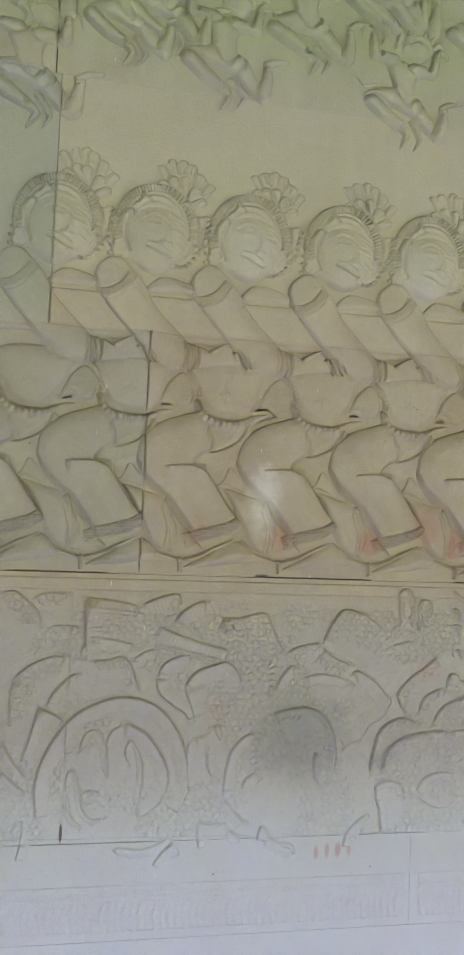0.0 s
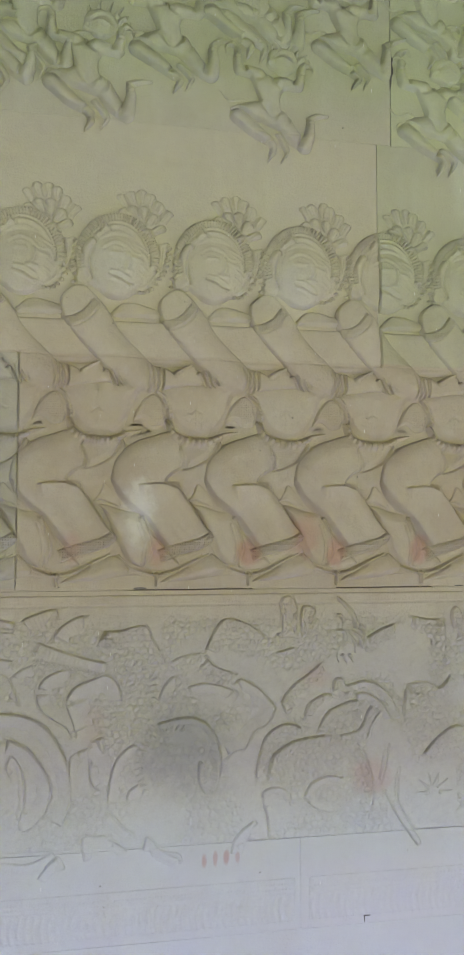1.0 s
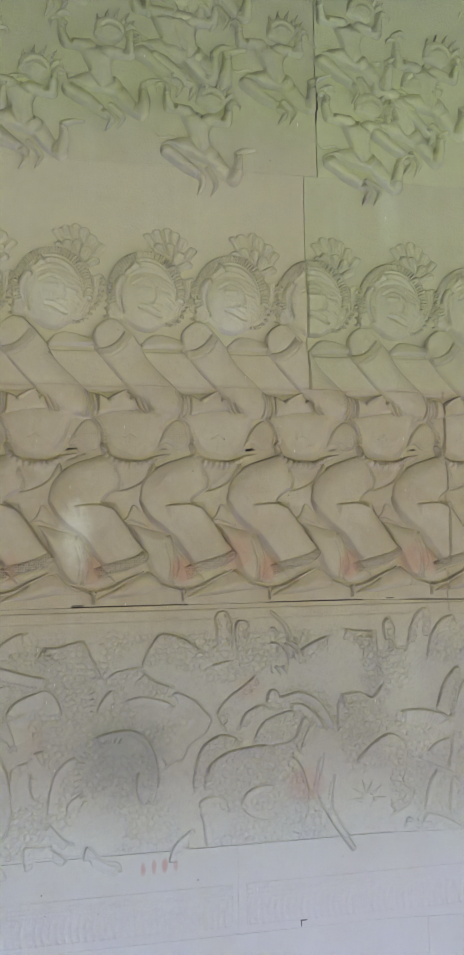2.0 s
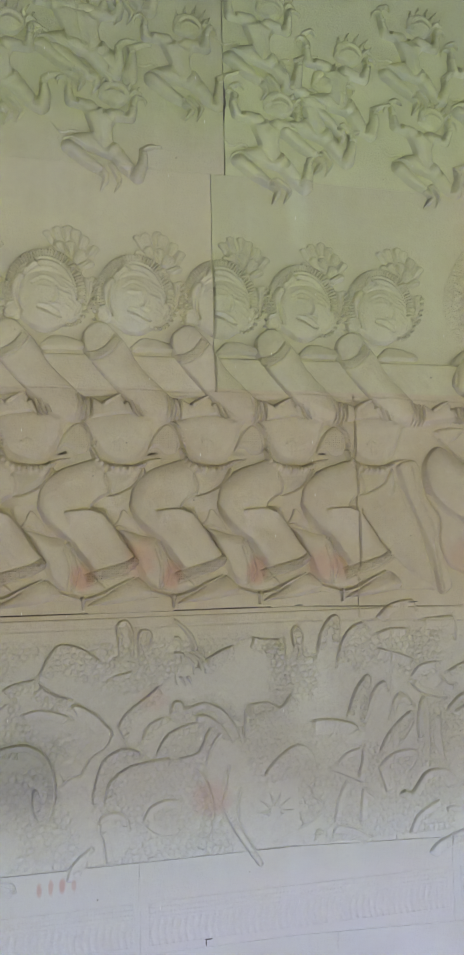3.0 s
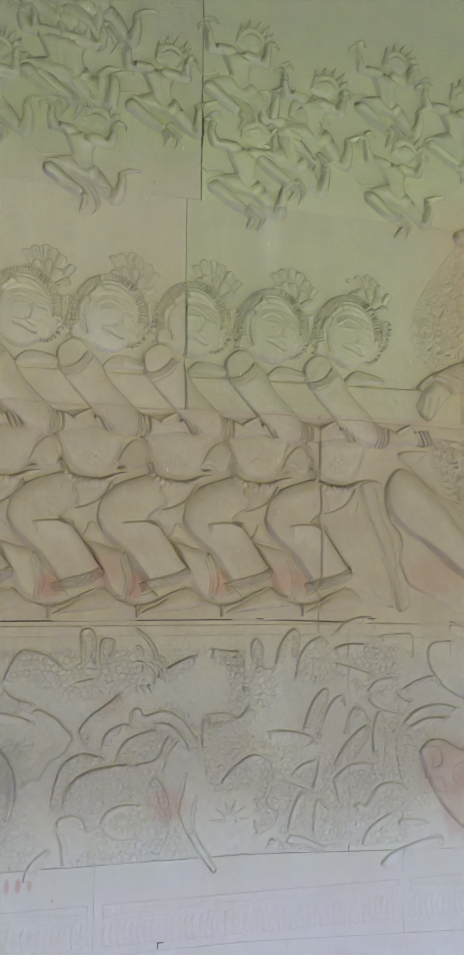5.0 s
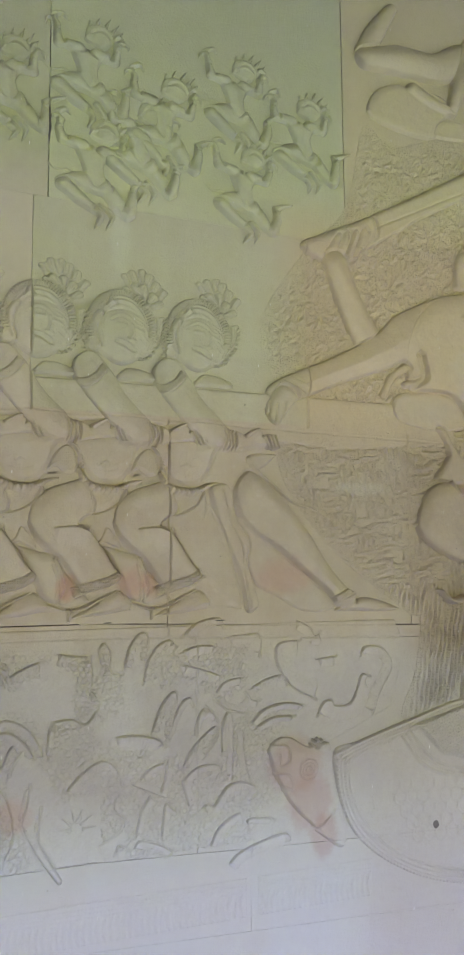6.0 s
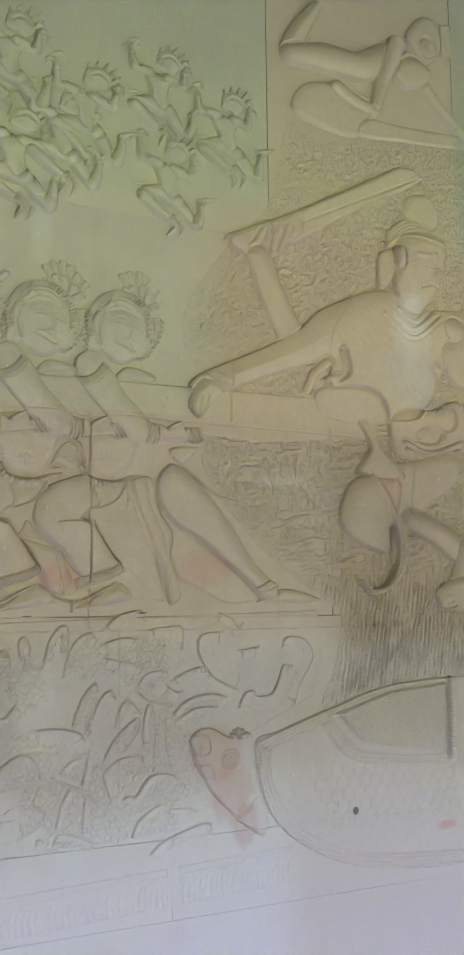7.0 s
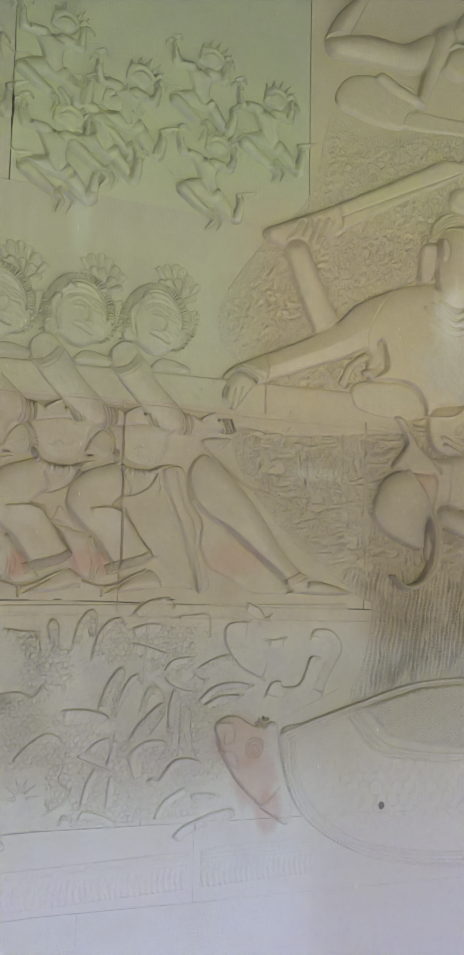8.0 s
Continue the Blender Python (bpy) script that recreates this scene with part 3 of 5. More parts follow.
    # fill added in the hollow beside the shank, so its shade isn't black
    r.form([(-0.022, 0.162), (-0.002, 0.128), (0.022, 0.1), (0.048, 0.069), (0.072, 0.038), (0.017, 0.023), (-0.014, 0.03), (-0.003, 0.077)], 0.0058, 0.002, 0.02, groove=0.002)
    # hem bowed down to a post
    r.limb([(-0.087, 0.066), (-0.059, 0.037), (-0.022, 0.022), (0.015, 0.014), (0.061, 0.023), (0.105, 0.047), (0.152, 0.069)], (0.003, 0.006, 0.009, 0.009, 0.008, 0.005, 0.002), 0.0085, 0.002)
    for line in ([(-0.081, 0.066), (-0.056, 0.04), (-0.02, 0.027), (0.015, 0.021), (0.061, 0.03), (0.103, 0.052), (0.141, 0.068)], [(-0.071, 0.05), (-0.047, 0.031), (-0.017, 0.017), (0.015, 0.009), (0.058, 0.016), (0.099, 0.039)]):
        r.trace(line, 0.0022, -0.0065)
    r.limb([(0.013, 0.013), (0.013, -0.014)], 0.0085, 0.009, 0.004, False)
    for line in ([(0.008, 0.009), (0.008, -0.012)], [(0.018, 0.009), (0.018, -0.013)]):
        r.trace(line, 0.0018, -0.006, 0, False)
    # sash behind the waist
    r.form([(-0.008, 0.495), (-0.036, 0.465), (-0.054, 0.422), (-0.031, 0.429), (-0.002, 0.41), (0.03, 0.417), (0.035, 0.46), (0.013, 0.493)], 0.0062, 0.002, 0.02, tex=weave(0.009, 0.0016))
    r.trace([(-0.042, 0.427), (-0.026, 0.429), (-0.002, 0.41), (0.037, 0.417)], 0.0022, -0.0026)
    r.limb([(0.016, 0.502), (0.037, 0.478), (0.045, 0.443), (0.041, 0.417)], (0.006, 0.012, 0.013, 0.008), 0.0085, 0.003, tex=ribs(0.010, 0.0042))
    # leg folded under: thigh and shin, the shin's fold over the thigh
    r.form([(-0.112, 0.255), (-0.113, 0.279), (-0.104, 0.311), (-0.085, 0.338), (-0.049, 0.367), (-0.003, 0.384), (0.058, 0.396), (0.095, 0.341), (0.078, 0.253), (0.104, 0.201), (0.136, 0.152), (0.167, 0.112), (0.14, 0.085), (0.09, 0.073), (0.042, 0.074), (0.005, 0.119), (-0.025, 0.159), (-0.06, 0.187), (-0.095, 0.223)], 0.0090, 0.011, 0.045, groove=0.005)
    r.ledge([(-0.041, 0.253), (-0.01, 0.257), (0.028, 0.258), (0.065, 0.248), (0.103, 0.204), (0.136, 0.154), (0.17, 0.11)], 0.0062, 0.060)
    # cloth hanging from the belt
    r.form([(0.08, 0.363), (0.178, 0.371), (0.154, 0.33), (0.108, 0.304), (0.087, 0.309)], 0.0066, 0.001, 0.010, tex=weave(0.010, 0.0020))
    r.form([(0.182, 0.373), (0.156, 0.328), (0.11, 0.302), (0.064, 0.291), (0.036, 0.265), (0.052, 0.248), (0.109, 0.249), (0.151, 0.264), (0.178, 0.3), (0.19, 0.342)], 0.0074, 0.001, 0.030, tex=weave(0.010, 0.0018), fade=0.35)
    # anklet of twisted ropes
    r.band([(0.019, 0.066), (0.055, 0.079), (0.097, 0.09), (0.135, 0.102), (0.174, 0.124)], 0.0150, 0.0034, weave(0.013, 0.0046))
    # belly, belt of ribs and its knot
    r.form([(0.022, 0.509), (0.035, 0.46), (0.06, 0.408), (0.104, 0.384), (0.159, 0.387), (0.195, 0.427), (0.214, 0.479), (0.229, 0.518), (0.169, 0.538), (0.064, 0.537)], 0.0045, 0.008, 0.045)
    r.trace([(0.102, 0.448), (0.116, 0.457), (0.13, 0.45)], 0.0030, -0.0014)
    r.trace([(0.117, 0.48), (0.117, 0.41)], 0.0030, -0.0005)
    r.trace([(0.079, 0.434), (0.116, 0.424), (0.155, 0.434)], 0.0040, -0.0004)
    r.limb([(0.041, 0.422), (0.056, 0.389), (0.095, 0.37), (0.148, 0.368), (0.184, 0.385)], (0.009, 0.013, 0.016, 0.015, 0.008), 0.0095, 0.003, tex=ribs(0.017, 0.0050))
    r.trace([(0.044, 0.427), (0.061, 0.398), (0.104, 0.38), (0.154, 0.384), (0.187, 0.398)], 0.0020, -0.0040)
    r.form([(0.173, 0.389), (0.198, 0.398), (0.234, 0.401), (0.216, 0.391), (0.183, 0.38)], 0.007, 0.002, 0.008)
    # collar and hair on the neck
    r.form([(0.141, 0.698), (0.157, 0.723), (0.181, 0.743), (0.213, 0.744), (0.246, 0.736), (0.278, 0.724), (0.279, 0.699), (0.209, 0.697)], 0.0050, 0.003, 0.02, tex=weave(0.010, 0.0022))
    head(r, rnd)
    # near arm: shoulder, arm, bands, hand and curled fingers
    r.form([(0.274, 0.566), (0.296, 0.568), (0.321, 0.558), (0.347, 0.571), (0.367, 0.58), (0.388, 0.564), (0.42, 0.561), (0.441, 0.539), (0.433, 0.51), (0.378, 0.513), (0.33, 0.506), (0.276, 0.504)], 0.0100, 0.004, 0.022)
    for finger in ([(0.388, 0.555), (0.404, 0.515)], [(0.401, 0.559), (0.418, 0.514)], [(0.414, 0.56), (0.431, 0.516)], [(0.427, 0.559), (0.442, 0.521)]):
        r.limb(finger, (0.0062, 0.0050), 0.0132, 0.003, False, 0.0040)
    r.limb([(0.328, 0.554), (0.354, 0.571), (0.369, 0.578)], (0.009, 0.008, 0.005), 0.0132, 0.003)
    r.form([(0.014, 0.695), (0.011, 0.73), (0.022, 0.759), (0.052, 0.783), (0.084, 0.78), (0.11, 0.756), (0.134, 0.73), (0.152, 0.702), (0.165, 0.679), (0.193, 0.645), (0.233, 0.607), (0.265, 0.575), (0.286, 0.566), (0.279, 0.506), (0.225, 0.5), (0.178, 0.516), (0.131, 0.552), (0.079, 0.604), (0.034, 0.657)], 0.0072, 0.011, 0.055, groove=0.005)
    r.ledge([(0.013, 0.716), (0.019, 0.754), (0.051, 0.783), (0.086, 0.78), (0.114, 0.752), (0.131, 0.733)], 0.0030, 0.030)
    for line in ([(0.265, 0.573), (0.271, 0.539), (0.265, 0.504)], [(0.277, 0.57), (0.284, 0.538), (0.278, 0.504)], [(0.253, 0.582), (0.259, 0.546), (0.251, 0.504)]):
        r.band(line, 0.0042, 0.0024)
    r.band([(0.021, 0.685), (0.052, 0.687), (0.084, 0.705), (0.112, 0.74)], 0.0120, 0.0030, weave(0.012, 0.0040))
    return r


LEADER = "carved leading demon with one leg stretched out, worn sandstone relief"
DEMON = "carved kneeling demon gripping a serpent, worn sandstone relief on the wall"
for k in range(-4, 4):
    r = demon((0.25 * k + (-0.012 if k < -1 else 0.0), 1.622), 40 + k, leader=(k == 3))
    r.finish("relief_demon", LEADER if k == 3 else DEMON, "carved figure", "row of carved demons")

# ---- the serpent that they pull ----
r = Relief((-1.5, 2.1), (1.95, 2.40), cell=0.0035, deep=1.7)
r.form([(-1.45, 2.312), (0.55, 2.318), (0.82, 2.320), (1.88, 2.322), (1.90, 2.18), (1.398, 2.140), (0.8, 2.19), (-1.45, 2.19)], 0.0040, 0.002, 0.02, False, 0.006)
r.finish("relief_serpent", "long smooth serpent body held by the demons, low sandstone relief", "carved serpent")


# ---- rough ground left by the chisel round the king ----
def pecked(X, Z, d, a):
    """Chisel marks: pecks above, blocks of short strokes in the middle, upright strokes below."""
    wob = lattice(X, Z, 0.05, 0.05, 0, 3) * 0.02
    peck = 0.8 * lattice(X, Z + wob, 0.018, 0.009, 35, 4) + 0.6 * lattice(X, Z, 0.008, 0.012, -20, 5)
    side = lattice(X, Z, 0.06, 0.04, 0, 6) > 0
    stroke = np.where(side, lattice(X + 0.3 * wob, Z, 0.008, 0.030, 6, 7), lattice(X, Z + 0.3 * wob, 0.034, 0.008, 8, 8)) * 1.3 + 0.4 * lattice(X, Z, 0.008, 0.008, 0, 9)
    lean = X - 0.16 * Z + 0.25 * wob
    rake = np.sin(lean * 350) * (0.55 + 0.45 * lattice(X, Z, 0.03, 0.04, 0, 12)) + lattice(lean, Z, 0.009, 0.030, 0, 10) * 0.5
    lo = smooth((1.72 - Z) / 0.06)
    up = smooth((Z - 2.26) / 0.06)
    return smooth(d / 0.07) * (0.0060 * peck * up + 0.0062 * stroke * (1 - up) * (1 - lo) + 0.0110 * rake * lo)


r = Relief((1.0, 1.2), (2.75, 3.6), cell=0.0040)
r.form([(1.196, 2.315), (1.123, 2.470), (1.155, 2.617), (1.304, 2.827), (1.462, 3.007), (1.542, 3.315), (1.670, 3.263), (1.889, 3.335), (2.375, 3.405), (2.7, 3.35),
        (2.7, 1.30), (2.270, 1.308), (1.925, 1.279), (1.642, 1.240), (1.691, 1.400), (1.716, 1.564), (1.652, 1.608), (1.392, 1.797), (1.193, 2.054)], 0.0006, 0.0030, 0.07, True, 0, pecked)
r.trace([(1.325, 2.014), (1.494, 1.982), (1.680, 1.952)], 0.006, 0.004)
r.trace([(1.243, 2.006), (1.393, 1.924), (1.684, 1.829)], 0.004, 0.003)
r.trace([(1.692, 2.124), (1.700, 1.865), (1.708, 1.609)], 0.004, -0.003)
r.finish("chiselled_ground", "", "", parent=wall, mat=TOOLED)


# ---- the great king with the raised sword ----
r = Relief((1.05, 1.45), (2.75, 3.55), cell=0.0031, deep=1.6, soft=0.007, step=0.7)
# sword and fist
r.form([(1.536, 2.973), (1.787, 3.108), (2.025, 3.244), (2.094, 3.249), (2.158, 3.216), (2.055, 3.149), (1.784, 3.004), (1.656, 2.921), (1.533, 2.841)], 0.008, 0.008, 0.02, False)
r.trace([(1.580, 2.941), (1.785, 3.045), (2.110, 3.206)], 0.004, -0.003)
r.form([(1.291, 2.853), (1.347, 2.882), (1.491, 2.950), (1.566, 2.979), (1.579, 2.901), (1.474, 2.799), (1.373, 2.784), (1.290, 2.815)], 0.008, 0.010, 0.03)
for k in range(4):
    r.limb([(1.432, 2.890), (1.381, 2.817)] if k == 0 else ([(1.464, 2.900), (1.416, 2.802)] if k == 1 else ([(1.499, 2.909), (1.456, 2.805)] if k == 2 else [(1.532, 2.917), (1.495, 2.822)])), 0.013, 0.013, 0.006, False, 0.003)
# raised arm behind
r.limb([(1.416, 2.784), (1.464, 2.662), (1.534, 2.535)], (0.052, 0.056, 0.064), 0.008, 0.016)
# trunk
r.form([(1.148, 2.31), (1.174, 2.357), (1.268, 2.406), (1.403, 2.465), (1.569, 2.556), (1.647, 2.631), (1.784, 2.7), (1.886, 2.737), (1.972, 2.746), (2.027, 2.707), (2.119, 2.691), (2.239, 2.706), (2.346, 2.7), (2.388, 2.607), (2.336, 2.505), (2.212, 2.465), (2.169, 2.489), (2.17, 2.396), (2.102, 2.298), (1.931, 2.241), (1.823, 2.256), (1.72, 2.325), (1.691, 2.388), (1.686, 2.464), (1.608, 2.431), (1.448, 2.373), (1.303, 2.315), (1.217, 2.276)], 0.012, 0.015, 0.085, groove=0.005)
r.form([(2.192, 2.531), (2.268, 2.611), (2.421, 2.658), (2.514, 2.578), (2.447, 2.408), (2.259, 2.407)], 0.010, 0.016, 0.06)
r.limb([(2.438, 2.600), (2.607, 2.466), (2.717, 2.262)], (0.07, 0.06, 0.05), 0.010, 0.016)
r.oval((2.260, 2.625), 0.050, 0.052, 0, 0.020, 0.014)
# stretched arm and its hand on the serpent
r.ledge([(1.798, 2.7), (1.729, 2.624), (1.687, 2.53), (1.693, 2.465)], 0.004, 0.05)
r.trace([(1.742, 2.514), (1.75, 2.449), (1.727, 2.385), (1.683, 2.372)], 0.004, -0.004)
for a, b in (((1.200, 2.363), (1.274, 2.324)), ((1.220, 2.381), (1.295, 2.341))):
    r.band([a, b], 0.010, 0.004)
r.form([(1.206, 2.352), (1.153, 2.298), (1.139, 2.243), (1.185, 2.209), (1.232, 2.261), (1.260, 2.319)], 0.012, 0.012, 0.03)
for a, b in (((1.159, 2.293), (1.145, 2.225)), ((1.182, 2.288), (1.168, 2.208)), ((1.208, 2.290), (1.194, 2.216))):
    r.trace([a, b], 0.003, -0.004, 0, False)
for a, b in (((1.324, 2.159), (1.335, 2.182)), ((1.343, 2.157), (1.355, 2.180)), ((1.363, 2.156), (1.374, 2.176)), ((1.383, 2.154), (1.394, 2.173))):
    r.limb([a, b], 0.0055, 0.008, 0.004, False)
# loops of sash under the arm
r.limb([(1.598, 2.340), (1.630, 2.402), (1.686, 2.447)], 0.020, 0.006, 0.006)
r.limb([(1.684, 2.387), (1.751, 2.413), (1.742, 2.492)], 0.016, 0.010, 0.006)
r.form([(1.636, 2.343), (1.746, 2.372), (1.883, 2.360), (1.938, 2.258), (1.838, 2.224), (1.649, 2.252)], 0.006, 0.006, 0.02)
# neck and collar
for k, (p, q, s) in enumerate((((1.918, 2.656), (2.052, 2.573), (2.198, 2.669)), ((1.953, 2.674), (2.053, 2.605), (2.171, 2.684)), ((1.987, 2.686), (2.063, 2.638), (2.145, 2.698)))):
    r.band([p, q, s], 0.009, 0.004)
# head: cap of hair, chignon, ear, plain worn face
r.form([(2.072, 3.134), (2.170, 3.152), (2.221, 3.081), (2.191, 3.017), (2.052, 3.051)], 0.006, 0.010, 0.03)
r.oval((2.077, 2.920), 0.118, 0.122, 0, 0.010, 0.012)
r.form([(1.927, 2.889), (1.909, 2.762), (1.973, 2.771), (2.011, 2.902)], 0.008, 0.008, 0.02)
r.form([(2.014, 2.959), (2.137, 3.001), (2.239, 2.967), (2.228, 2.849), (2.169, 2.726), (2.071, 2.665), (1.996, 2.718), (1.984, 2.842)], 0.014, 0.020, 0.065)
r.oval((2.007, 2.881), 0.020, 0.044, 0, 0.036, 0.008)
r.trace([(1.936, 2.904), (2.048, 2.972), (2.233, 2.951)], 0.006, 0.004)
r.trace([(2.161, 2.904), (2.169, 2.855), (2.154, 2.817)], 0.010, 0.005)
r.trace([(2.080, 2.896), (2.136, 2.899)], 0.008, 0.003, 0, False)
for k in range(4):
    r.trace([((1.936, 2.904)[0] + 0.004, (1.936, 2.904)[1] + 0.014 * k), ((2.067, 2.996)[0], (2.067, 2.996)[1] + 0.014 * k), ((2.225, 2.976)[0], (2.225, 2.976)[1] + 0.014 * k)], 0.004, 0.002)
r.trace([(2.096, 2.773), (2.145, 2.787), (2.184, 2.785)], 0.004, -0.004)
# hips, sashes and belt
r.form([(1.972, 2.287), (2.146, 2.313), (2.284, 2.352), (2.323, 2.211), (2.264, 2.136), (2.033, 2.112), (1.951, 2.163)], 0.010, 0.012, 0.05)
r.oval((2.207, 2.275), 0.050, 0.050, 0, 0.013, 0.010)
r.oval((2.124, 2.207), 0.062, 0.036, 8, 0.014, 0.008)
r.trace([(1.938, 2.255), (2.057, 2.265), (2.166, 2.357), (2.259, 2.405)], 0.004, 0.005)
for a, b, c in (((2.010, 2.180), (2.121, 2.144), (2.266, 2.186)), ((2.018, 2.153), (2.120, 2.119), (2.265, 2.158))):
    r.limb([a, b, c], 0.011, 0.020, 0.006, tex=ribs(0.03, 0.001))
r.form([(1.899, 2.093), (2.033, 2.112), (2.246, 2.150), (2.259, 2.037), (2.112, 1.936), (2.024, 1.867), (2.002, 1.746), (1.935, 1.734), (1.944, 1.974)], 0.008, 0.010, 0.04)
r.limb([(2.025, 1.894), (2.161, 1.841), (2.283, 1.785), (2.494, 1.871)], (0.045, 0.055, 0.06, 0.06), 0.010, 0.015)
r.form([(1.717, 1.917), (1.776, 2.029), (1.889, 2.059), (1.979, 2.029), (1.939, 1.853), (1.920, 1.767), (1.808, 1.800), (1.731, 1.852)], 0.012, 0.016, 0.055)
r.form([(1.806, 2.236), (1.846, 2.241), (1.901, 2.161), (1.997, 2.049), (1.800, 2.056), (1.851, 2.145)], 0.012, 0.008, 0.02)
r.limb([(1.856, 2.051), (1.926, 1.946), (1.978, 1.787), (1.933, 1.668), (1.850, 1.637), (1.796, 1.677)], (0.006, 0.014, 0.022, 0.020, 0.016, 0.008), 0.032, 0.005)
r.trace([(1.896, 2.026), (1.965, 1.867), (1.950, 1.707), (1.835, 1.651)], 0.003, -0.003)
r.trace([(2.050, 2.099), (2.026, 1.921)], 0.004, -0.003)
# lower leg and foot
r.limb([(2.283, 1.785), (2.252, 1.703), (2.222, 1.648)], (0.045, 0.036, 0.03), 0.010, 0.014)
r.form([(2.152, 1.650), (2.260, 1.689), (2.387, 1.658), (2.382, 1.561), (2.183, 1.554), (2.136, 1.596)], 0.010, 0.012, 0.03)
for k in range(5):
    r.trace([(2.154, 1.609), (2.194, 1.619)] if k == 0 else ([(2.163, 1.584), (2.202, 1.597)] if k == 1 else [(2.180, 1.565), (2.219, 1.580)]), 0.003, -0.004, 0, False)
r.finish("relief_king", "large carved king swinging a sword over rough chiselled ground", "carved figure")

# ---- the flier above the king ----
r = Relief((1.35, 3.1), (2.6, 4.1), deep=1.5, soft=0.007, step=0.7)
r.form([(1.592, 3.451), (1.702, 3.503), (1.898, 3.492), (1.903, 3.407), (1.826, 3.311), (1.574, 3.344)], 0.005, 0.007, 0.03)
r.form([(1.895, 3.405), (2.066, 3.415), (2.377, 3.433), (2.374, 3.379), (2.063, 3.342), (1.859, 3.326)], 0.004, 0.004, 0.02)
r.limb([(2.162, 3.601), (2.250, 3.517), (2.358, 3.436)], (0.036, 0.030, 0.022), 0.008, 0.012)
r.limb([(1.557, 3.587), (1.597, 3.668), (1.670, 3.780)], (0.044, 0.040, 0.026), 0.009, 0.014)
r.limb([(1.556, 3.566), (1.705, 3.592), (1.868, 3.599), (1.988, 3.660), (2.111, 3.663)], (0.042, 0.062, 0.060, 0.066, 0.060), 0.010, 0.020)
r.limb([(1.758, 3.493), (1.830, 3.461), (1.929, 3.435)], (0.030, 0.030, 0.022), 0.010, 0.012)
r.form([(2.004, 3.620), (2.095, 3.703), (2.202, 3.671), (2.181, 3.606), (2.072, 3.561)], 0.012, 0.012, 0.04)
r.limb([(2.034, 3.732), (1.978, 3.599), (1.930, 3.456)], (0.040, 0.036, 0.026), 0.014, 0.014)
r.form([(2.080, 3.774), (2.165, 3.889), (2.247, 3.867), (2.251, 3.745), (2.166, 3.692)], 0.008, 0.010, 0.03)
r.oval((2.182, 3.757), 0.040, 0.044, 0, 0.014, 0.014)
for k in (0.014, 0.026, 0.036):
    r.trace([((2.182, 3.757)[0] + k * math.cos(a / 4), (2.182, 3.757)[1] + 1.1 * k * math.sin(a / 4)) for a in range(26)], 0.003, -0.003)
r.trace([(2.001, 3.546), (2.071, 3.546), (2.180, 3.591)], 0.004, 0.004)
r.form([(2.257, 3.885), (2.327, 3.902), (2.316, 3.740), (2.256, 3.739)], 0.004, 0.003, 0.01, False)
r.trace([(1.783, 3.807), (1.856, 3.741), (1.887, 3.691)], 0.003, 0.003)
r.finish("relief_flier", "carved flying figure stretched out under a slab, sandstone relief", "carved figure")


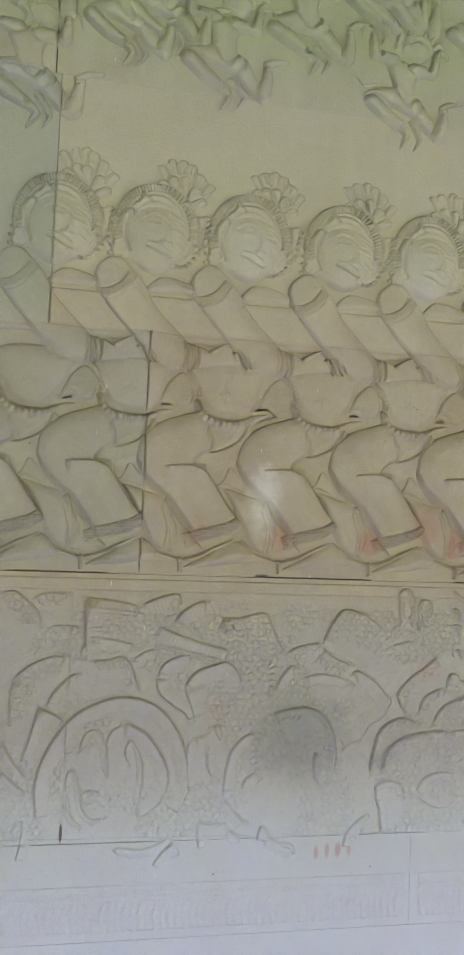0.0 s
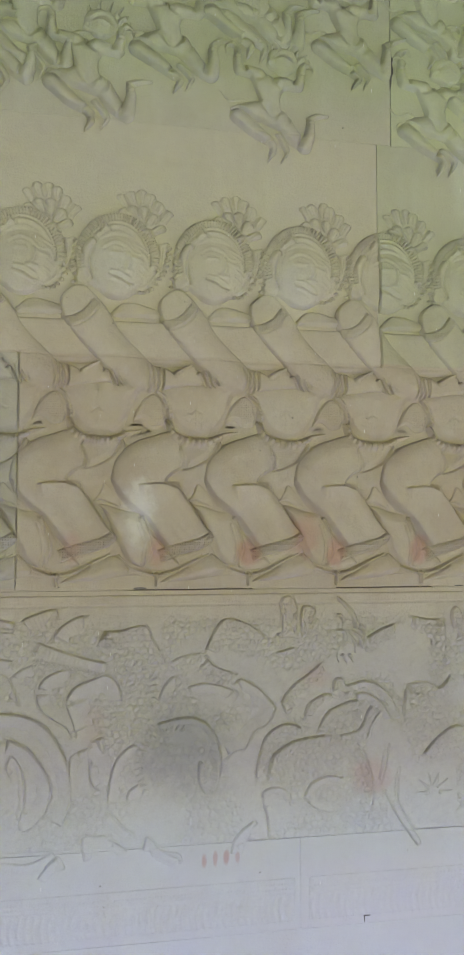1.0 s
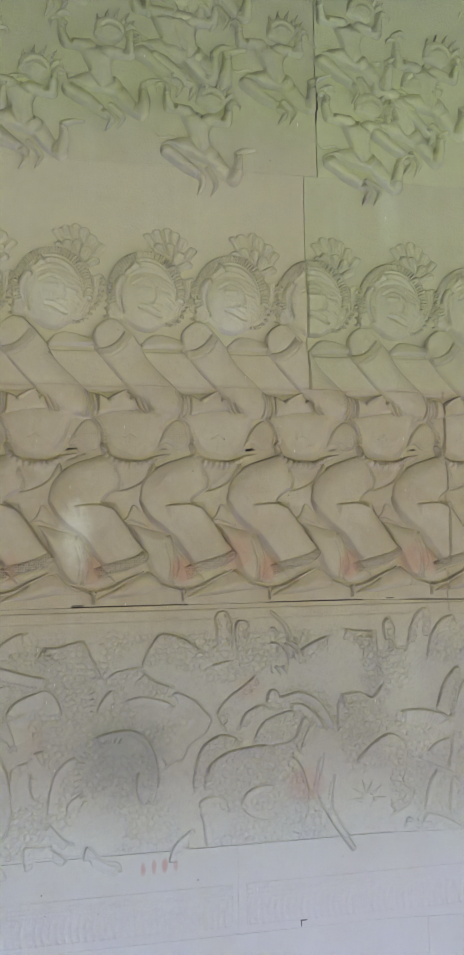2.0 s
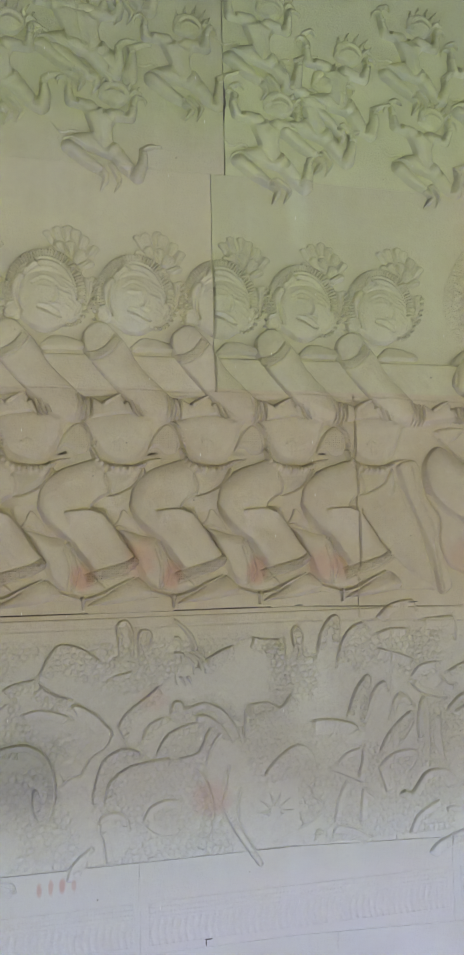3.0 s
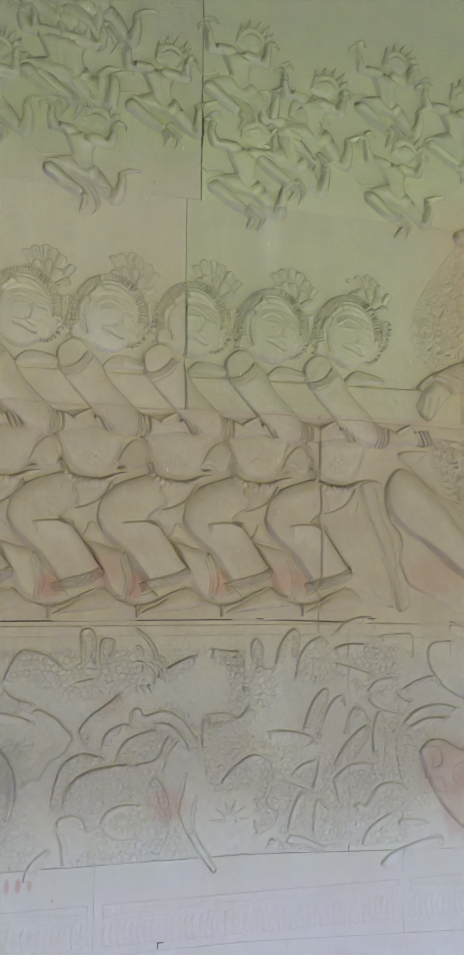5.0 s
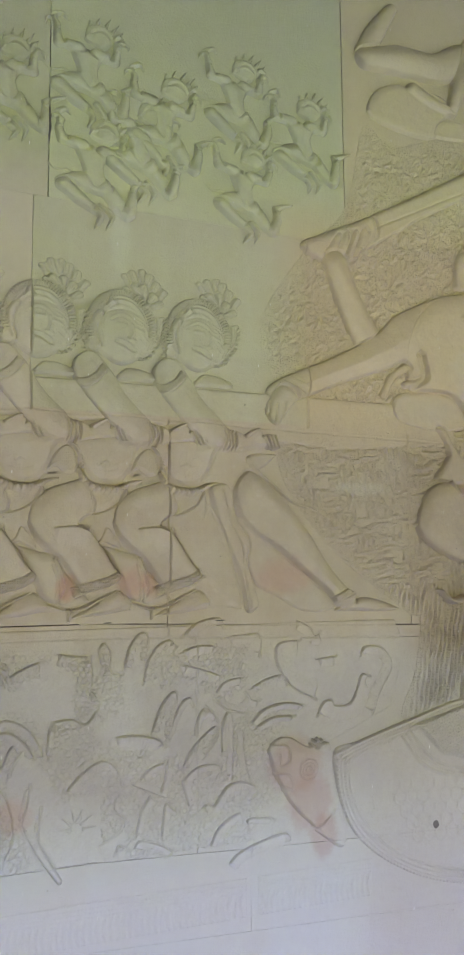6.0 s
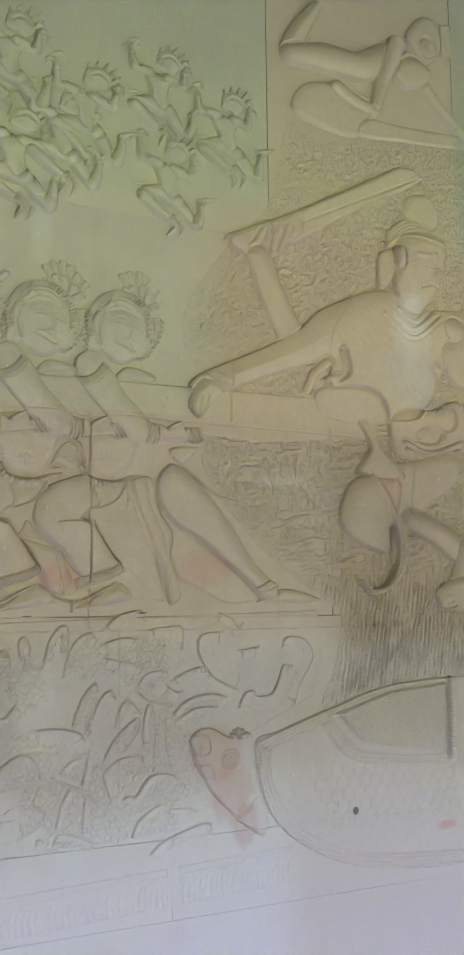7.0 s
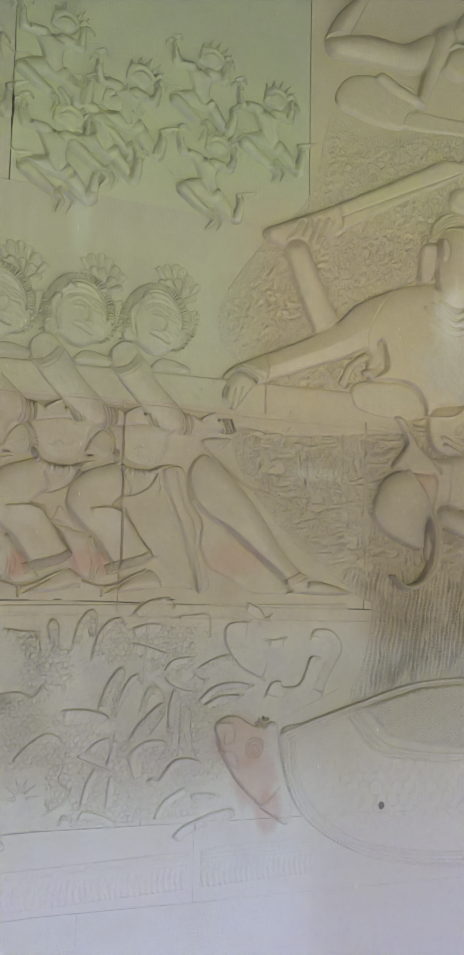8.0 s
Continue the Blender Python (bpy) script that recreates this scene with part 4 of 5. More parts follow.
# ---- the dancers in the air ----
def dancer(at, seed, size=1.0):
    rnd = random.Random(seed)
    r = Relief((-0.17, -0.21), (0.21, 0.20), at, size=size, turn=rnd.uniform(-4, 4), cell=0.0029, deep=1.65, soft=0.007, step=0.5)

    def e(x, z):
        return (x * 0.001 + rnd.uniform(-0.004, 0.004), z * 0.001 + rnd.uniform(-0.004, 0.004))
    # floating sash ends
    r.limb([e(-40, -40), e(-70, -20), e(-110, -24), e(-140, 0)], (0.0084, 0.0072, 0.0060, 0.0024), 0.003, 0.003)
    # back leg, thrown up
    r.limb([e(45, -66), e(80, -108), e(112, -134)], (0.0300, 0.0276, 0.0216), 0.005, 0.010)
    r.limb([e(118, -132), e(125, -95), e(127, -60)], (0.0228, 0.0192, 0.0144), 0.006, 0.010)
    r.limb([e(127, -50), e(150, -34), e(184, -28)], (0.0144, 0.0120, 0.0048), 0.006, 0.005)
    r.band([e(110, -62), e(142, -58)], 0.004, 0.003)
    # front leg, folded
    r.limb([e(30, -58), e(-25, -48), e(-84, -62)], (0.0336, 0.0324, 0.0264), 0.008, 0.011)
    r.limb([e(-84, -68), e(-32, -106), e(16, -138)], (0.0240, 0.0240, 0.0156), 0.009, 0.010)
    r.band([e(2, -118), e(20, -142)], 0.004, 0.003)
    r.limb([e(18, -138), e(26, -160), e(10, -188)], (0.0144, 0.0132, 0.0048), 0.007, 0.006)
    r.limb([e(34, -112), e(60, -150), e(46, -186)], (0.0120, 0.0132, 0.0036), 0.006, 0.005)
    # trunk and hip cloth
    r.form([(-0.054, 0.050), (-0.03, 0.070), (0.02, 0.062), (0.052, 0.042), (0.040, 0.0), (0.040, -0.050), (0.016, -0.078), (-0.010, -0.060), (-0.036, 0.0)], 0.008, 0.011, 0.045)
    r.trace([e(-16, -46), e(14, -66), e(42, -50)], 0.003, 0.002, 0.007)
    # arms out and up, with curled fingers
    for s, dz in ((-1, 10), (1, -16)):
        r.limb([e(s * 30, 56 + dz * 0.4), e(s * 88, 58 + dz)], (0.0228, 0.0180), 0.007, 0.009, False)
        r.limb([e(s * 90, 58 + dz), e(s * 95, 86 + dz), e(s * 94, 112 + dz)], (0.0180, 0.0156, 0.0120), 0.007, 0.009)
        r.limb([e(s * 94, 112 + dz), e(s * 106, 134 + dz), e(s * 84, 148 + dz), e(s * 68, 134 + dz)], (0.0120, 0.0132, 0.0120, 0.0036), 0.006, 0.005)
        r.limb([e(s * 102, 130 + dz), e(s * 124, 122 + dz), e(s * 128, 94 + dz)], (0.0096, 0.0084, 0.0036), 0.004, 0.004)
        r.band([e(s * 82, 98 + dz), e(s * 108, 98 + dz)], 0.0035, 0.003)
    # head with pointed crown
    for a, h in ((-40, 62), (-16, 80), (8, 88), (32, 84), (54, 66)):
        b = radians(72 - a * 0.5)
        r.limb([(0.031 + a * 0.0006, 0.098), (0.031 + a * 0.0006 + h * 0.001 * math.cos(b), 0.098 + h * 0.001 * math.sin(b))], (0.0190, 0.0030), 0.006, 0.005, False)
    r.oval((0.0372, 0.1120), 0.046, 0.042, 0, 0.008, 0.006)
    r.oval((0.0420, 0.1000), 0.032, 0.036, 0, 0.009, 0.007, 0.001)
    r.trace([(0.0, 0.108), (0.034, 0.120), (0.066, 0.108)], 0.004, 0.002, 0.008)
    r.trace([(0.022, 0.074), (0.038, 0.071), (0.050, 0.075)], 0.002, -0.0015)
    return r


DANCERS = [(0.330, 3.294), (0.578, 3.389), (0.823, 3.268), (1.075, 3.395), (1.324, 3.302), (0.598, 3.076), (1.104, 3.091),
           (-0.188, 3.239), (0.060, 3.357), (0.100, 3.064), (-0.410, 3.110), (-0.913, 3.001), (-0.670, 3.189), (-0.938, 3.255), (0.019, 3.363), (-0.571, 3.227), (-0.353, 3.570), (0.018, 3.599), (0.138, 3.568), (0.747, 3.171)]
for k, (hx, hz) in enumerate(DANCERS):
    r = dancer((hx - 0.031, hz - 0.092), 70 + k, 0.98 + 0.03 * (k % 3))
    r.finish("relief_dancer", "small carved dancer in the air with raised arms and pointed crown", "carved figure", "carved dancers in the air")

# ---- the sea: serpents, fish and beasts in very low relief ----
SEA = "carved animals of the sea"
BEAST = "scaly carved sea beast, very low worn sandstone relief"
FISH = "carved fish among waves, very low worn sandstone relief"
SERPENT = "carved coiled sea serpent, very low worn sandstone relief"
SWIMMER = "small carved swimmer inside a serpent coil, worn sandstone relief"
CROC = "carved long-snouted crocodile with beaded jaw, worn sandstone relief"
MANED = "carved maned sea beast with scaly body, worn sandstone relief"
BOSS = "smooth rounded boss of unfinished carving in pale sandstone"
RIMS = []


def cells(step=0.017, depth=0.0034, seed=31):
    """Irregular rounded scales, each a low cushion with a cut line round it."""
    def f(X, Z, d, a):
        tab = np.random.RandomState(seed).uniform(-0.30, 0.30, (2, 128, 128))
        u, v = X / step, Z / step * 1.08
        i, k = np.floor(u).astype(int), np.floor(v).astype(int)
        one, two = np.full(X.shape, 9.0), np.full(X.shape, 9.0)
        for di in (-1, 0, 1):
            for dk in (-1, 0, 1):
                ii, kk = i + di, k + dk
                e = np.hypot(ii + 0.5 + 0.5 * (kk % 2) + tab[0, ii % 128, kk % 128] - u, kk + 0.5 + tab[1, ii % 128, kk % 128] - v)
                two = np.minimum(two, np.maximum(one, e))
                one = np.minimum(one, e)
        return depth * (smooth((two - one) / 0.30) - 0.85)
    return f


SKINS = {"c": cells(), "r": ribs(0.011, 0.0012), "w": weave(0.010, 0.0011), "p": lambda X, Z, d, a: 0.0005 * lattice(X, Z, 0.008, 0.008, 20, 33)}


def sea(name, label, category, skin, high, wide, rims, more=None):
    """An animal drawn by its rims: each a crisp edge from which the body runs back into the wall."""
    x, z = [p[0] for q in rims for p in q], [p[1] for q in rims for p in q]
    r = Relief((min(x) - 0.06, min(z) - 0.06), (max(x) + 0.06, max(z) + 0.06), cell=0.0029, deep=1.35)
    r.floor, r.H = -0.0026, r.H * 0 - 0.0025
    for rim in rims:
        r.ledge(rim, high * 1.1, wide * 1.3, SKINS[skin])
        RIMS.append(rim)
    if more:
        more(r)
    r.finish(name, label, category, SEA)


def snout(r):
    """Beads along the jaw and ridges along the back."""
    for jaw in ([(-0.712, 1.434), (-0.636, 1.429), (-0.543, 1.418), (-0.432, 1.394), (-0.343, 1.372)], [(-0.712, 1.425), (-0.636, 1.42), (-0.543, 1.409), (-0.432, 1.385), (-0.351, 1.365)]):
        r.trace(jaw, 0.0030, 0.0060, 0.011)
    for ridge in ([(-0.719, 1.51), (-0.655, 1.505), (-0.578, 1.497)], [(-0.718, 1.498), (-0.654, 1.493), (-0.577, 1.485), (-0.482, 1.457)], [(-0.714, 1.461), (-0.637, 1.456), (-0.544, 1.442)]):
        r.trace(ridge, 0.0022, 0.0052)


def mane(r):
    """Curled locks, snout, horn and hanging teeth."""
    for a, b, c in (([(0.314, 1.487), (0.339, 1.468), (0.349, 1.444)]), ([(0.307, 1.477), (0.328, 1.459), (0.336, 1.431)]), ([(0.318, 1.5), (0.336, 1.489), (0.344, 1.472)]), ([(0.296, 1.47), (0.313, 1.446), (0.316, 1.418)])):
        r.limb([a, b, c], (0.004, 0.008, 0.006), 0.006, 0.003)
    r.limb([(0.228, 1.586), (0.267, 1.567), (0.305, 1.528), (0.321, 1.49)], (0.003, 0.008, 0.011, 0.010), 0.005, 0.004, tex=ribs(0.010, 0.003))
    for lock in ([(0.198, 1.502), (0.226, 1.506), (0.258, 1.53)], [(0.191, 1.482), (0.218, 1.474), (0.247, 1.483)], [(0.248, 1.517), (0.272, 1.519), (0.282, 1.498)], [(0.193, 1.458), (0.225, 1.453), (0.253, 1.462)], [(0.261, 1.479), (0.282, 1.474), (0.285, 1.447)], [(0.214, 1.43), (0.238, 1.436), (0.263, 1.441)]):
        r.limb(lock, (0.006, 0.010, 0.005), 0.005, 0.004)
    for tooth in ([(0.238, 1.419), (0.246, 1.398)], [(0.259, 1.414), (0.269, 1.39)], [(0.28, 1.41), (0.292, 1.387)], [(0.301, 1.409), (0.311, 1.388)]):
        r.limb(tooth, (0.009, 0.003), 0.005, 0.004, False)


sea("relief_sea_beast", BEAST, "carved animal", "c", 0.01, 0.07, [[(-0.94, 1.544), (-0.904, 1.548), (-0.873, 1.526), (-0.847, 1.497), (-0.836, 1.462)],
    [(-0.9, 1.332), (-0.858, 1.367), (-0.807, 1.388), (-0.766, 1.385)],
    [(-0.901, 1.222), (-0.901, 1.295), (-0.892, 1.332)]])
sea("relief_sea_beast", BEAST, "carved animal", "c", 0.009, 0.05, [[(-0.863, 1.529), (-0.83, 1.544), (-0.767, 1.544)],
    [(-0.818, 1.46), (-0.796, 1.465), (-0.751, 1.464), (-0.74, 1.452)]])
sea("relief_crocodile", CROC, "carved animal", "r", 0.01, 0.05, [[(-0.725, 1.386), (-0.727, 1.446), (-0.732, 1.531)],
    [(-0.732, 1.537), (-0.656, 1.529), (-0.591, 1.515)],
    [(-0.591, 1.515), (-0.567, 1.531), (-0.502, 1.551), (-0.49, 1.527)],
    [(-0.549, 1.47), (-0.498, 1.449), (-0.417, 1.422), (-0.358, 1.409)],
    [(-0.507, 1.472), (-0.484, 1.504), (-0.446, 1.528), (-0.417, 1.534)]], more=snout)
sea("relief_fish", FISH, "carved fish", "p", 0.008, 0.04, [[(-0.719, 1.423), (-0.682, 1.434), (-0.597, 1.42)],
    [(-0.74, 1.385), (-0.732, 1.413), (-0.721, 1.425)],
    [(-0.611, 1.379), (-0.581, 1.399), (-0.546, 1.413)]])
sea("relief_sea_beast", BEAST, "carved animal", "c", 0.008, 0.05, [[(-0.713, 1.38), (-0.672, 1.381), (-0.634, 1.389), (-0.61, 1.368), (-0.588, 1.31)]])
sea("relief_sea_beast", BEAST, "carved animal", "c", 0.011, 0.06, [[(-0.381, 1.498), (-0.372, 1.493), (-0.332, 1.492), (-0.267, 1.504), (-0.244, 1.461), (-0.214, 1.406)],
    [(-0.39, 1.454), (-0.378, 1.479), (-0.366, 1.495)]])
sea("relief_sea_beast", BEAST, "carved animal", "c", 0.01, 0.05, [[(-0.206, 1.401), (-0.173, 1.419), (-0.107, 1.431)]])
sea("relief_sea_beast", BEAST, "carved animal", "c", 0.011, 0.06, [[(-0.107, 1.431), (-0.079, 1.487), (-0.049, 1.518), (0.009, 1.505), (0.066, 1.465)],
    [(-0.103, 1.42), (-0.075, 1.391), (-0.02, 1.372)]])
sea("relief_fish", FISH, "carved fish", "p", 0.009, 0.04, [[(-0.816, 1.266), (-0.796, 1.303), (-0.76, 1.34), (-0.735, 1.348)],
    [(-0.872, 1.126), (-0.849, 1.199), (-0.834, 1.266)],
    [(-0.834, 1.266), (-0.8, 1.248), (-0.765, 1.228)]])
sea("relief_sea_serpent", SERPENT, "carved animal", "p", 0.009, 0.03, [[(-0.921, 1.185), (-0.889, 1.133), (-0.851, 1.089)],
    [(-0.917, 1.112), (-0.879, 1.075), (-0.849, 1.055)]])
sea("relief_sea_serpent", SERPENT, "carved animal", "p", 0.011, 0.05, [[(-0.827, 0.985), (-0.833, 1.074), (-0.81, 1.154), (-0.762, 1.228), (-0.704, 1.268), (-0.63, 1.289), (-0.552, 1.272), (-0.495, 1.219), (-0.461, 1.142), (-0.453, 1.066), (-0.478, 0.99)],
    [(-0.619, 1.227), (-0.564, 1.196), (-0.523, 1.143), (-0.505, 1.09), (-0.518, 1.037), (-0.555, 1.0), (-0.589, 0.993)]])
sea("relief_swimmer", SWIMMER, "carved figure", "p", 0.008, 0.024, [[(-0.732, 1.153), (-0.716, 1.198), (-0.686, 1.205), (-0.666, 1.16), (-0.658, 1.092)],
    [(-0.666, 1.152), (-0.656, 1.197), (-0.631, 1.22)],
    [(-0.717, 1.056), (-0.702, 1.059), (-0.679, 1.048)]])
sea("relief_swimmer", SWIMMER, "carved figure", "p", 0.008, 0.024, [[(-0.607, 1.121), (-0.616, 1.152), (-0.602, 1.182), (-0.577, 1.144), (-0.571, 1.068), (-0.583, 1.008)],
    [(-0.619, 1.217), (-0.592, 1.2), (-0.57, 1.186)],
    [(-0.556, 1.181), (-0.528, 1.143), (-0.523, 1.097)]])
sea("relief_swimmer", SWIMMER, "carved figure", "p", 0.008, 0.024, [[(-0.761, 1.057), (-0.756, 1.102), (-0.738, 1.104), (-0.724, 1.056), (-0.714, 1.012), (-0.691, 0.989), (-0.661, 0.992)],
    [(-0.756, 1.042), (-0.743, 0.998), (-0.72, 0.968)]])
sea("relief_sea_beast", BEAST, "carved animal", "p", 0.01, 0.05, [[(-0.543, 1.344), (-0.523, 1.375), (-0.48, 1.394), (-0.448, 1.396)],
    [(-0.456, 1.222), (-0.468, 1.246), (-0.497, 1.265), (-0.535, 1.298), (-0.546, 1.341)]])
sea("relief_sea_beast", BEAST, "carved animal", "p", 0.011, 0.06, [[(-0.473, 1.311), (-0.446, 1.349), (-0.399, 1.37), (-0.364, 1.378), (-0.334, 1.35), (-0.321, 1.303)],
    [(-0.444, 1.226), (-0.455, 1.265), (-0.471, 1.311)],
    [(-0.401, 1.21), (-0.377, 1.218), (-0.364, 1.219)]])
sea("relief_fish", FISH, "carved fish", "p", 0.008, 0.035, [[(-0.452, 1.05), (-0.458, 1.111), (-0.457, 1.16), (-0.448, 1.182)],
    [(-0.448, 1.182), (-0.423, 1.188), (-0.405, 1.197)],
    [(-0.39, 1.08), (-0.404, 1.114), (-0.406, 1.16)]])
sea("relief_fish", FISH, "carved fish", "p", 0.009, 0.04, [[(-0.362, 1.041), (-0.356, 1.102), (-0.338, 1.159), (-0.299, 1.193), (-0.271, 1.186)],
    [(-0.361, 1.033), (-0.32, 0.986), (-0.295, 0.967)],
    [(-0.314, 1.047), (-0.304, 1.078), (-0.268, 1.101)]])
sea("relief_sea_serpent", SERPENT, "carved animal", "r", 0.01, 0.026000000000000002, [[(-0.241, 1.245), (-0.184, 1.259), (-0.134, 1.26), (-0.091, 1.232), (-0.068, 1.184), (-0.063, 1.137), (-0.07, 1.089), (-0.085, 1.05)],
    [(-0.093, 1.055), (-0.107, 1.062), (-0.122, 1.103), (-0.117, 1.144), (-0.099, 1.128)]])
sea("relief_sea_beast", BEAST, "carved animal", "p", 0.009, 0.04, [[(-0.232, 1.303), (-0.22, 1.335), (-0.196, 1.366), (-0.172, 1.371)],
    [(-0.159, 1.338), (-0.104, 1.349), (-0.044, 1.335), (-0.018, 1.319)]])
sea("relief_sea_beast", BEAST, "carved animal", "p", 0.01, 0.05, [[(-0.028, 1.347), (-0.003, 1.356), (0.041, 1.331), (0.068, 1.303), (0.086, 1.279), (0.067, 1.239), (0.028, 1.215), (0.004, 1.175), (-0.022, 1.168), (-0.047, 1.152)]])
sea("relief_fish", FISH, "carved fish", "p", 0.008, 0.035, [[(-0.037, 0.892), (-0.022, 0.938), (0.011, 0.969), (0.028, 0.969)],
    [(-0.269, 0.915), (-0.257, 0.957), (-0.237, 0.934), (-0.187, 0.905), (-0.162, 0.899)]])
sea("relief_fish", FISH, "carved fish", "p", 0.007, 0.03, [[(-0.874, 0.885), (-0.864, 0.928), (-0.86, 0.982), (-0.875, 0.987), (-0.888, 0.965)],
    [(-0.642, 0.906), (-0.62, 0.917), (-0.566, 0.91), (-0.521, 0.924), (-0.498, 0.934), (-0.482, 0.907)],
    [(-0.541, 0.865), (-0.505, 0.908), (-0.482, 0.923), (-0.46, 0.884)]])
sea("relief_fish", FISH, "carved fish", "p", 0.007, 0.03, [[(-0.419, 0.898), (-0.422, 0.965), (-0.39, 0.968), (-0.354, 0.969)],
    [(-0.354, 0.959), (-0.326, 0.94), (-0.301, 0.921)]])
sea("relief_sea_beast", BEAST, "carved animal", "c", 0.01, 0.022000000000000002, [[(0.109, 1.467), (0.108, 1.526), (0.105, 1.56), (0.116, 1.576), (0.137, 1.572), (0.15, 1.533), (0.147, 1.465)],
    [(0.167, 1.456), (0.161, 1.507), (0.164, 1.541), (0.178, 1.55), (0.199, 1.539), (0.191, 1.489)],
    [(0.086, 1.471), (0.1, 1.478), (0.114, 1.482)],
    [(0.086, 1.426), (0.12, 1.433), (0.151, 1.44)]])
sea("relief_maned_beast", MANED, "carved animal", "c", 0.011, 0.06, [[(0.322, 1.44), (0.358, 1.464), (0.404, 1.488), (0.44, 1.498)],
    [(0.478, 1.519), (0.523, 1.509), (0.579, 1.506)],
    [(0.578, 1.503), (0.582, 1.445), (0.572, 1.381)]], more=mane)
sea("relief_sea_beast", BEAST, "carved animal", "c", 0.009, 0.05, [[(0.125, 1.249), (0.113, 1.275), (0.109, 1.3), (0.144, 1.34), (0.179, 1.363), (0.223, 1.399)]])
sea("relief_sea_serpent", SERPENT, "carved animal", "r", 0.01, 0.026000000000000002, [[(0.247, 1.308), (0.257, 1.347), (0.278, 1.349), (0.292, 1.331), (0.346, 1.342), (0.398, 1.317), (0.433, 1.272), (0.45, 1.228)],
    [(0.309, 1.307), (0.353, 1.307), (0.397, 1.271), (0.423, 1.23)]])
sea("relief_fish", FISH, "carved fish", "c", 0.009, 0.04, [[(0.168, 1.246), (0.186, 1.287), (0.23, 1.309), (0.26, 1.299)]])
sea("relief_fish", FISH, "carved fish", "c", 0.009, 0.04, [[(0.205, 1.206), (0.237, 1.259), (0.291, 1.284), (0.335, 1.291)],
    [(0.262, 1.195), (0.324, 1.208), (0.352, 1.26), (0.37, 1.279)]])
sea("relief_fish", FISH, "carved fish", "p", 0.008, 0.024, [[(0.344, 1.176), (0.36, 1.222), (0.393, 1.261), (0.415, 1.256)],
    [(0.412, 1.163), (0.401, 1.105), (0.387, 1.056)]])
sea("relief_sea_serpent", SERPENT, "carved animal", "c", 0.011, 0.044000000000000004, [[(0.037, 1.083), (0.036, 1.116), (0.055, 1.188), (0.081, 1.219), (0.124, 1.233), (0.171, 1.218)],
    [(0.065, 1.089), (0.08, 1.145), (0.132, 1.183), (0.219, 1.198), (0.257, 1.196)],
    [(0.319, 1.168), (0.348, 1.126), (0.364, 1.058), (0.357, 1.0), (0.334, 0.936)]])
sea("relief_sea_serpent", SERPENT, "carved animal", "p", 0.009, 0.03, [[(0.051, 1.03), (0.056, 1.057), (0.092, 1.067), (0.122, 1.053), (0.133, 1.018)],
    [(0.072, 0.926), (0.064, 0.992), (0.051, 1.025)]])
sea("relief_fish", FISH, "carved fish", "p", 0.009, 0.03, [[(0.166, 1.032), (0.189, 1.071), (0.233, 1.088), (0.277, 1.084)],
    [(0.283, 1.006), (0.248, 0.992), (0.205, 1.001), (0.17, 1.027)]])
sea("relief_sea_serpent", SERPENT, "carved animal", "r", 0.0065, 0.018, [[(0.501, 0.876), (0.461, 0.93), (0.424, 0.986), (0.39, 1.052)],
    [(0.442, 1.099), (0.435, 1.019), (0.462, 0.963), (0.51, 0.887)]])
sea("relief_sea_beast", BEAST, "carved animal", "c", 0.01, 0.06, [[(0.51, 1.131), (0.557, 1.179), (0.614, 1.209), (0.659, 1.181), (0.666, 1.12), (0.649, 1.07), (0.681, 1.042), (0.67, 1.008), (0.614, 0.979)]])
sea("relief_sea_beast", BEAST, "carved animal", "c", 0.01, 0.06, [[(0.457, 1.228), (0.459, 1.279), (0.464, 1.321)],
    [(0.464, 1.328), (0.526, 1.332), (0.566, 1.316), (0.601, 1.357)],
    [(0.569, 1.393), (0.584, 1.405), (0.605, 1.379)]])
sea("relief_fish", FISH, "carved fish", "p", 0.007, 0.03, [[(-0.025, 0.903), (-0.007, 0.949), (0.026, 0.979), (0.035, 0.973)],
    [(-0.267, 0.925), (-0.254, 0.956), (-0.219, 0.921), (-0.171, 0.909), (-0.159, 0.876)]])
sea("relief_sea_beast", BEAST, "carved animal", "c", 0.011, 0.035, [[(0.612, 1.472), (0.605, 1.523), (0.619, 1.542), (0.636, 1.515), (0.633, 1.471), (0.644, 1.453), (0.674, 1.452)],
    [(0.678, 1.461), (0.693, 1.522), (0.725, 1.566), (0.75, 1.556), (0.746, 1.476)]])
sea("relief_fish", FISH, "carved fish", "c", 0.01, 0.035, [[(0.738, 1.419), (0.753, 1.484), (0.782, 1.528), (0.821, 1.545), (0.841, 1.523)]])
sea("relief_sea_beast", BEAST, "carved animal", "r", 0.01, 0.05, [[(0.65, 1.273), (0.715, 1.274), (0.782, 1.257), (0.807, 1.233)]])
sea("relief_fish", FISH, "carved fish", "r", 0.009, 0.04, [[(0.861, 1.553), (0.911, 1.594), (0.982, 1.606), (0.996, 1.577)],
    [(0.855, 1.508), (0.91, 1.524), (0.971, 1.522)],
    [(0.86, 1.471), (0.93, 1.451), (0.99, 1.43)]])
sea("relief_sea_beast", BEAST, "carved animal", "w", 0.009, 0.05, [[(1.008, 1.547), (1.064, 1.551), (1.116, 1.548), (1.119, 1.484)]])
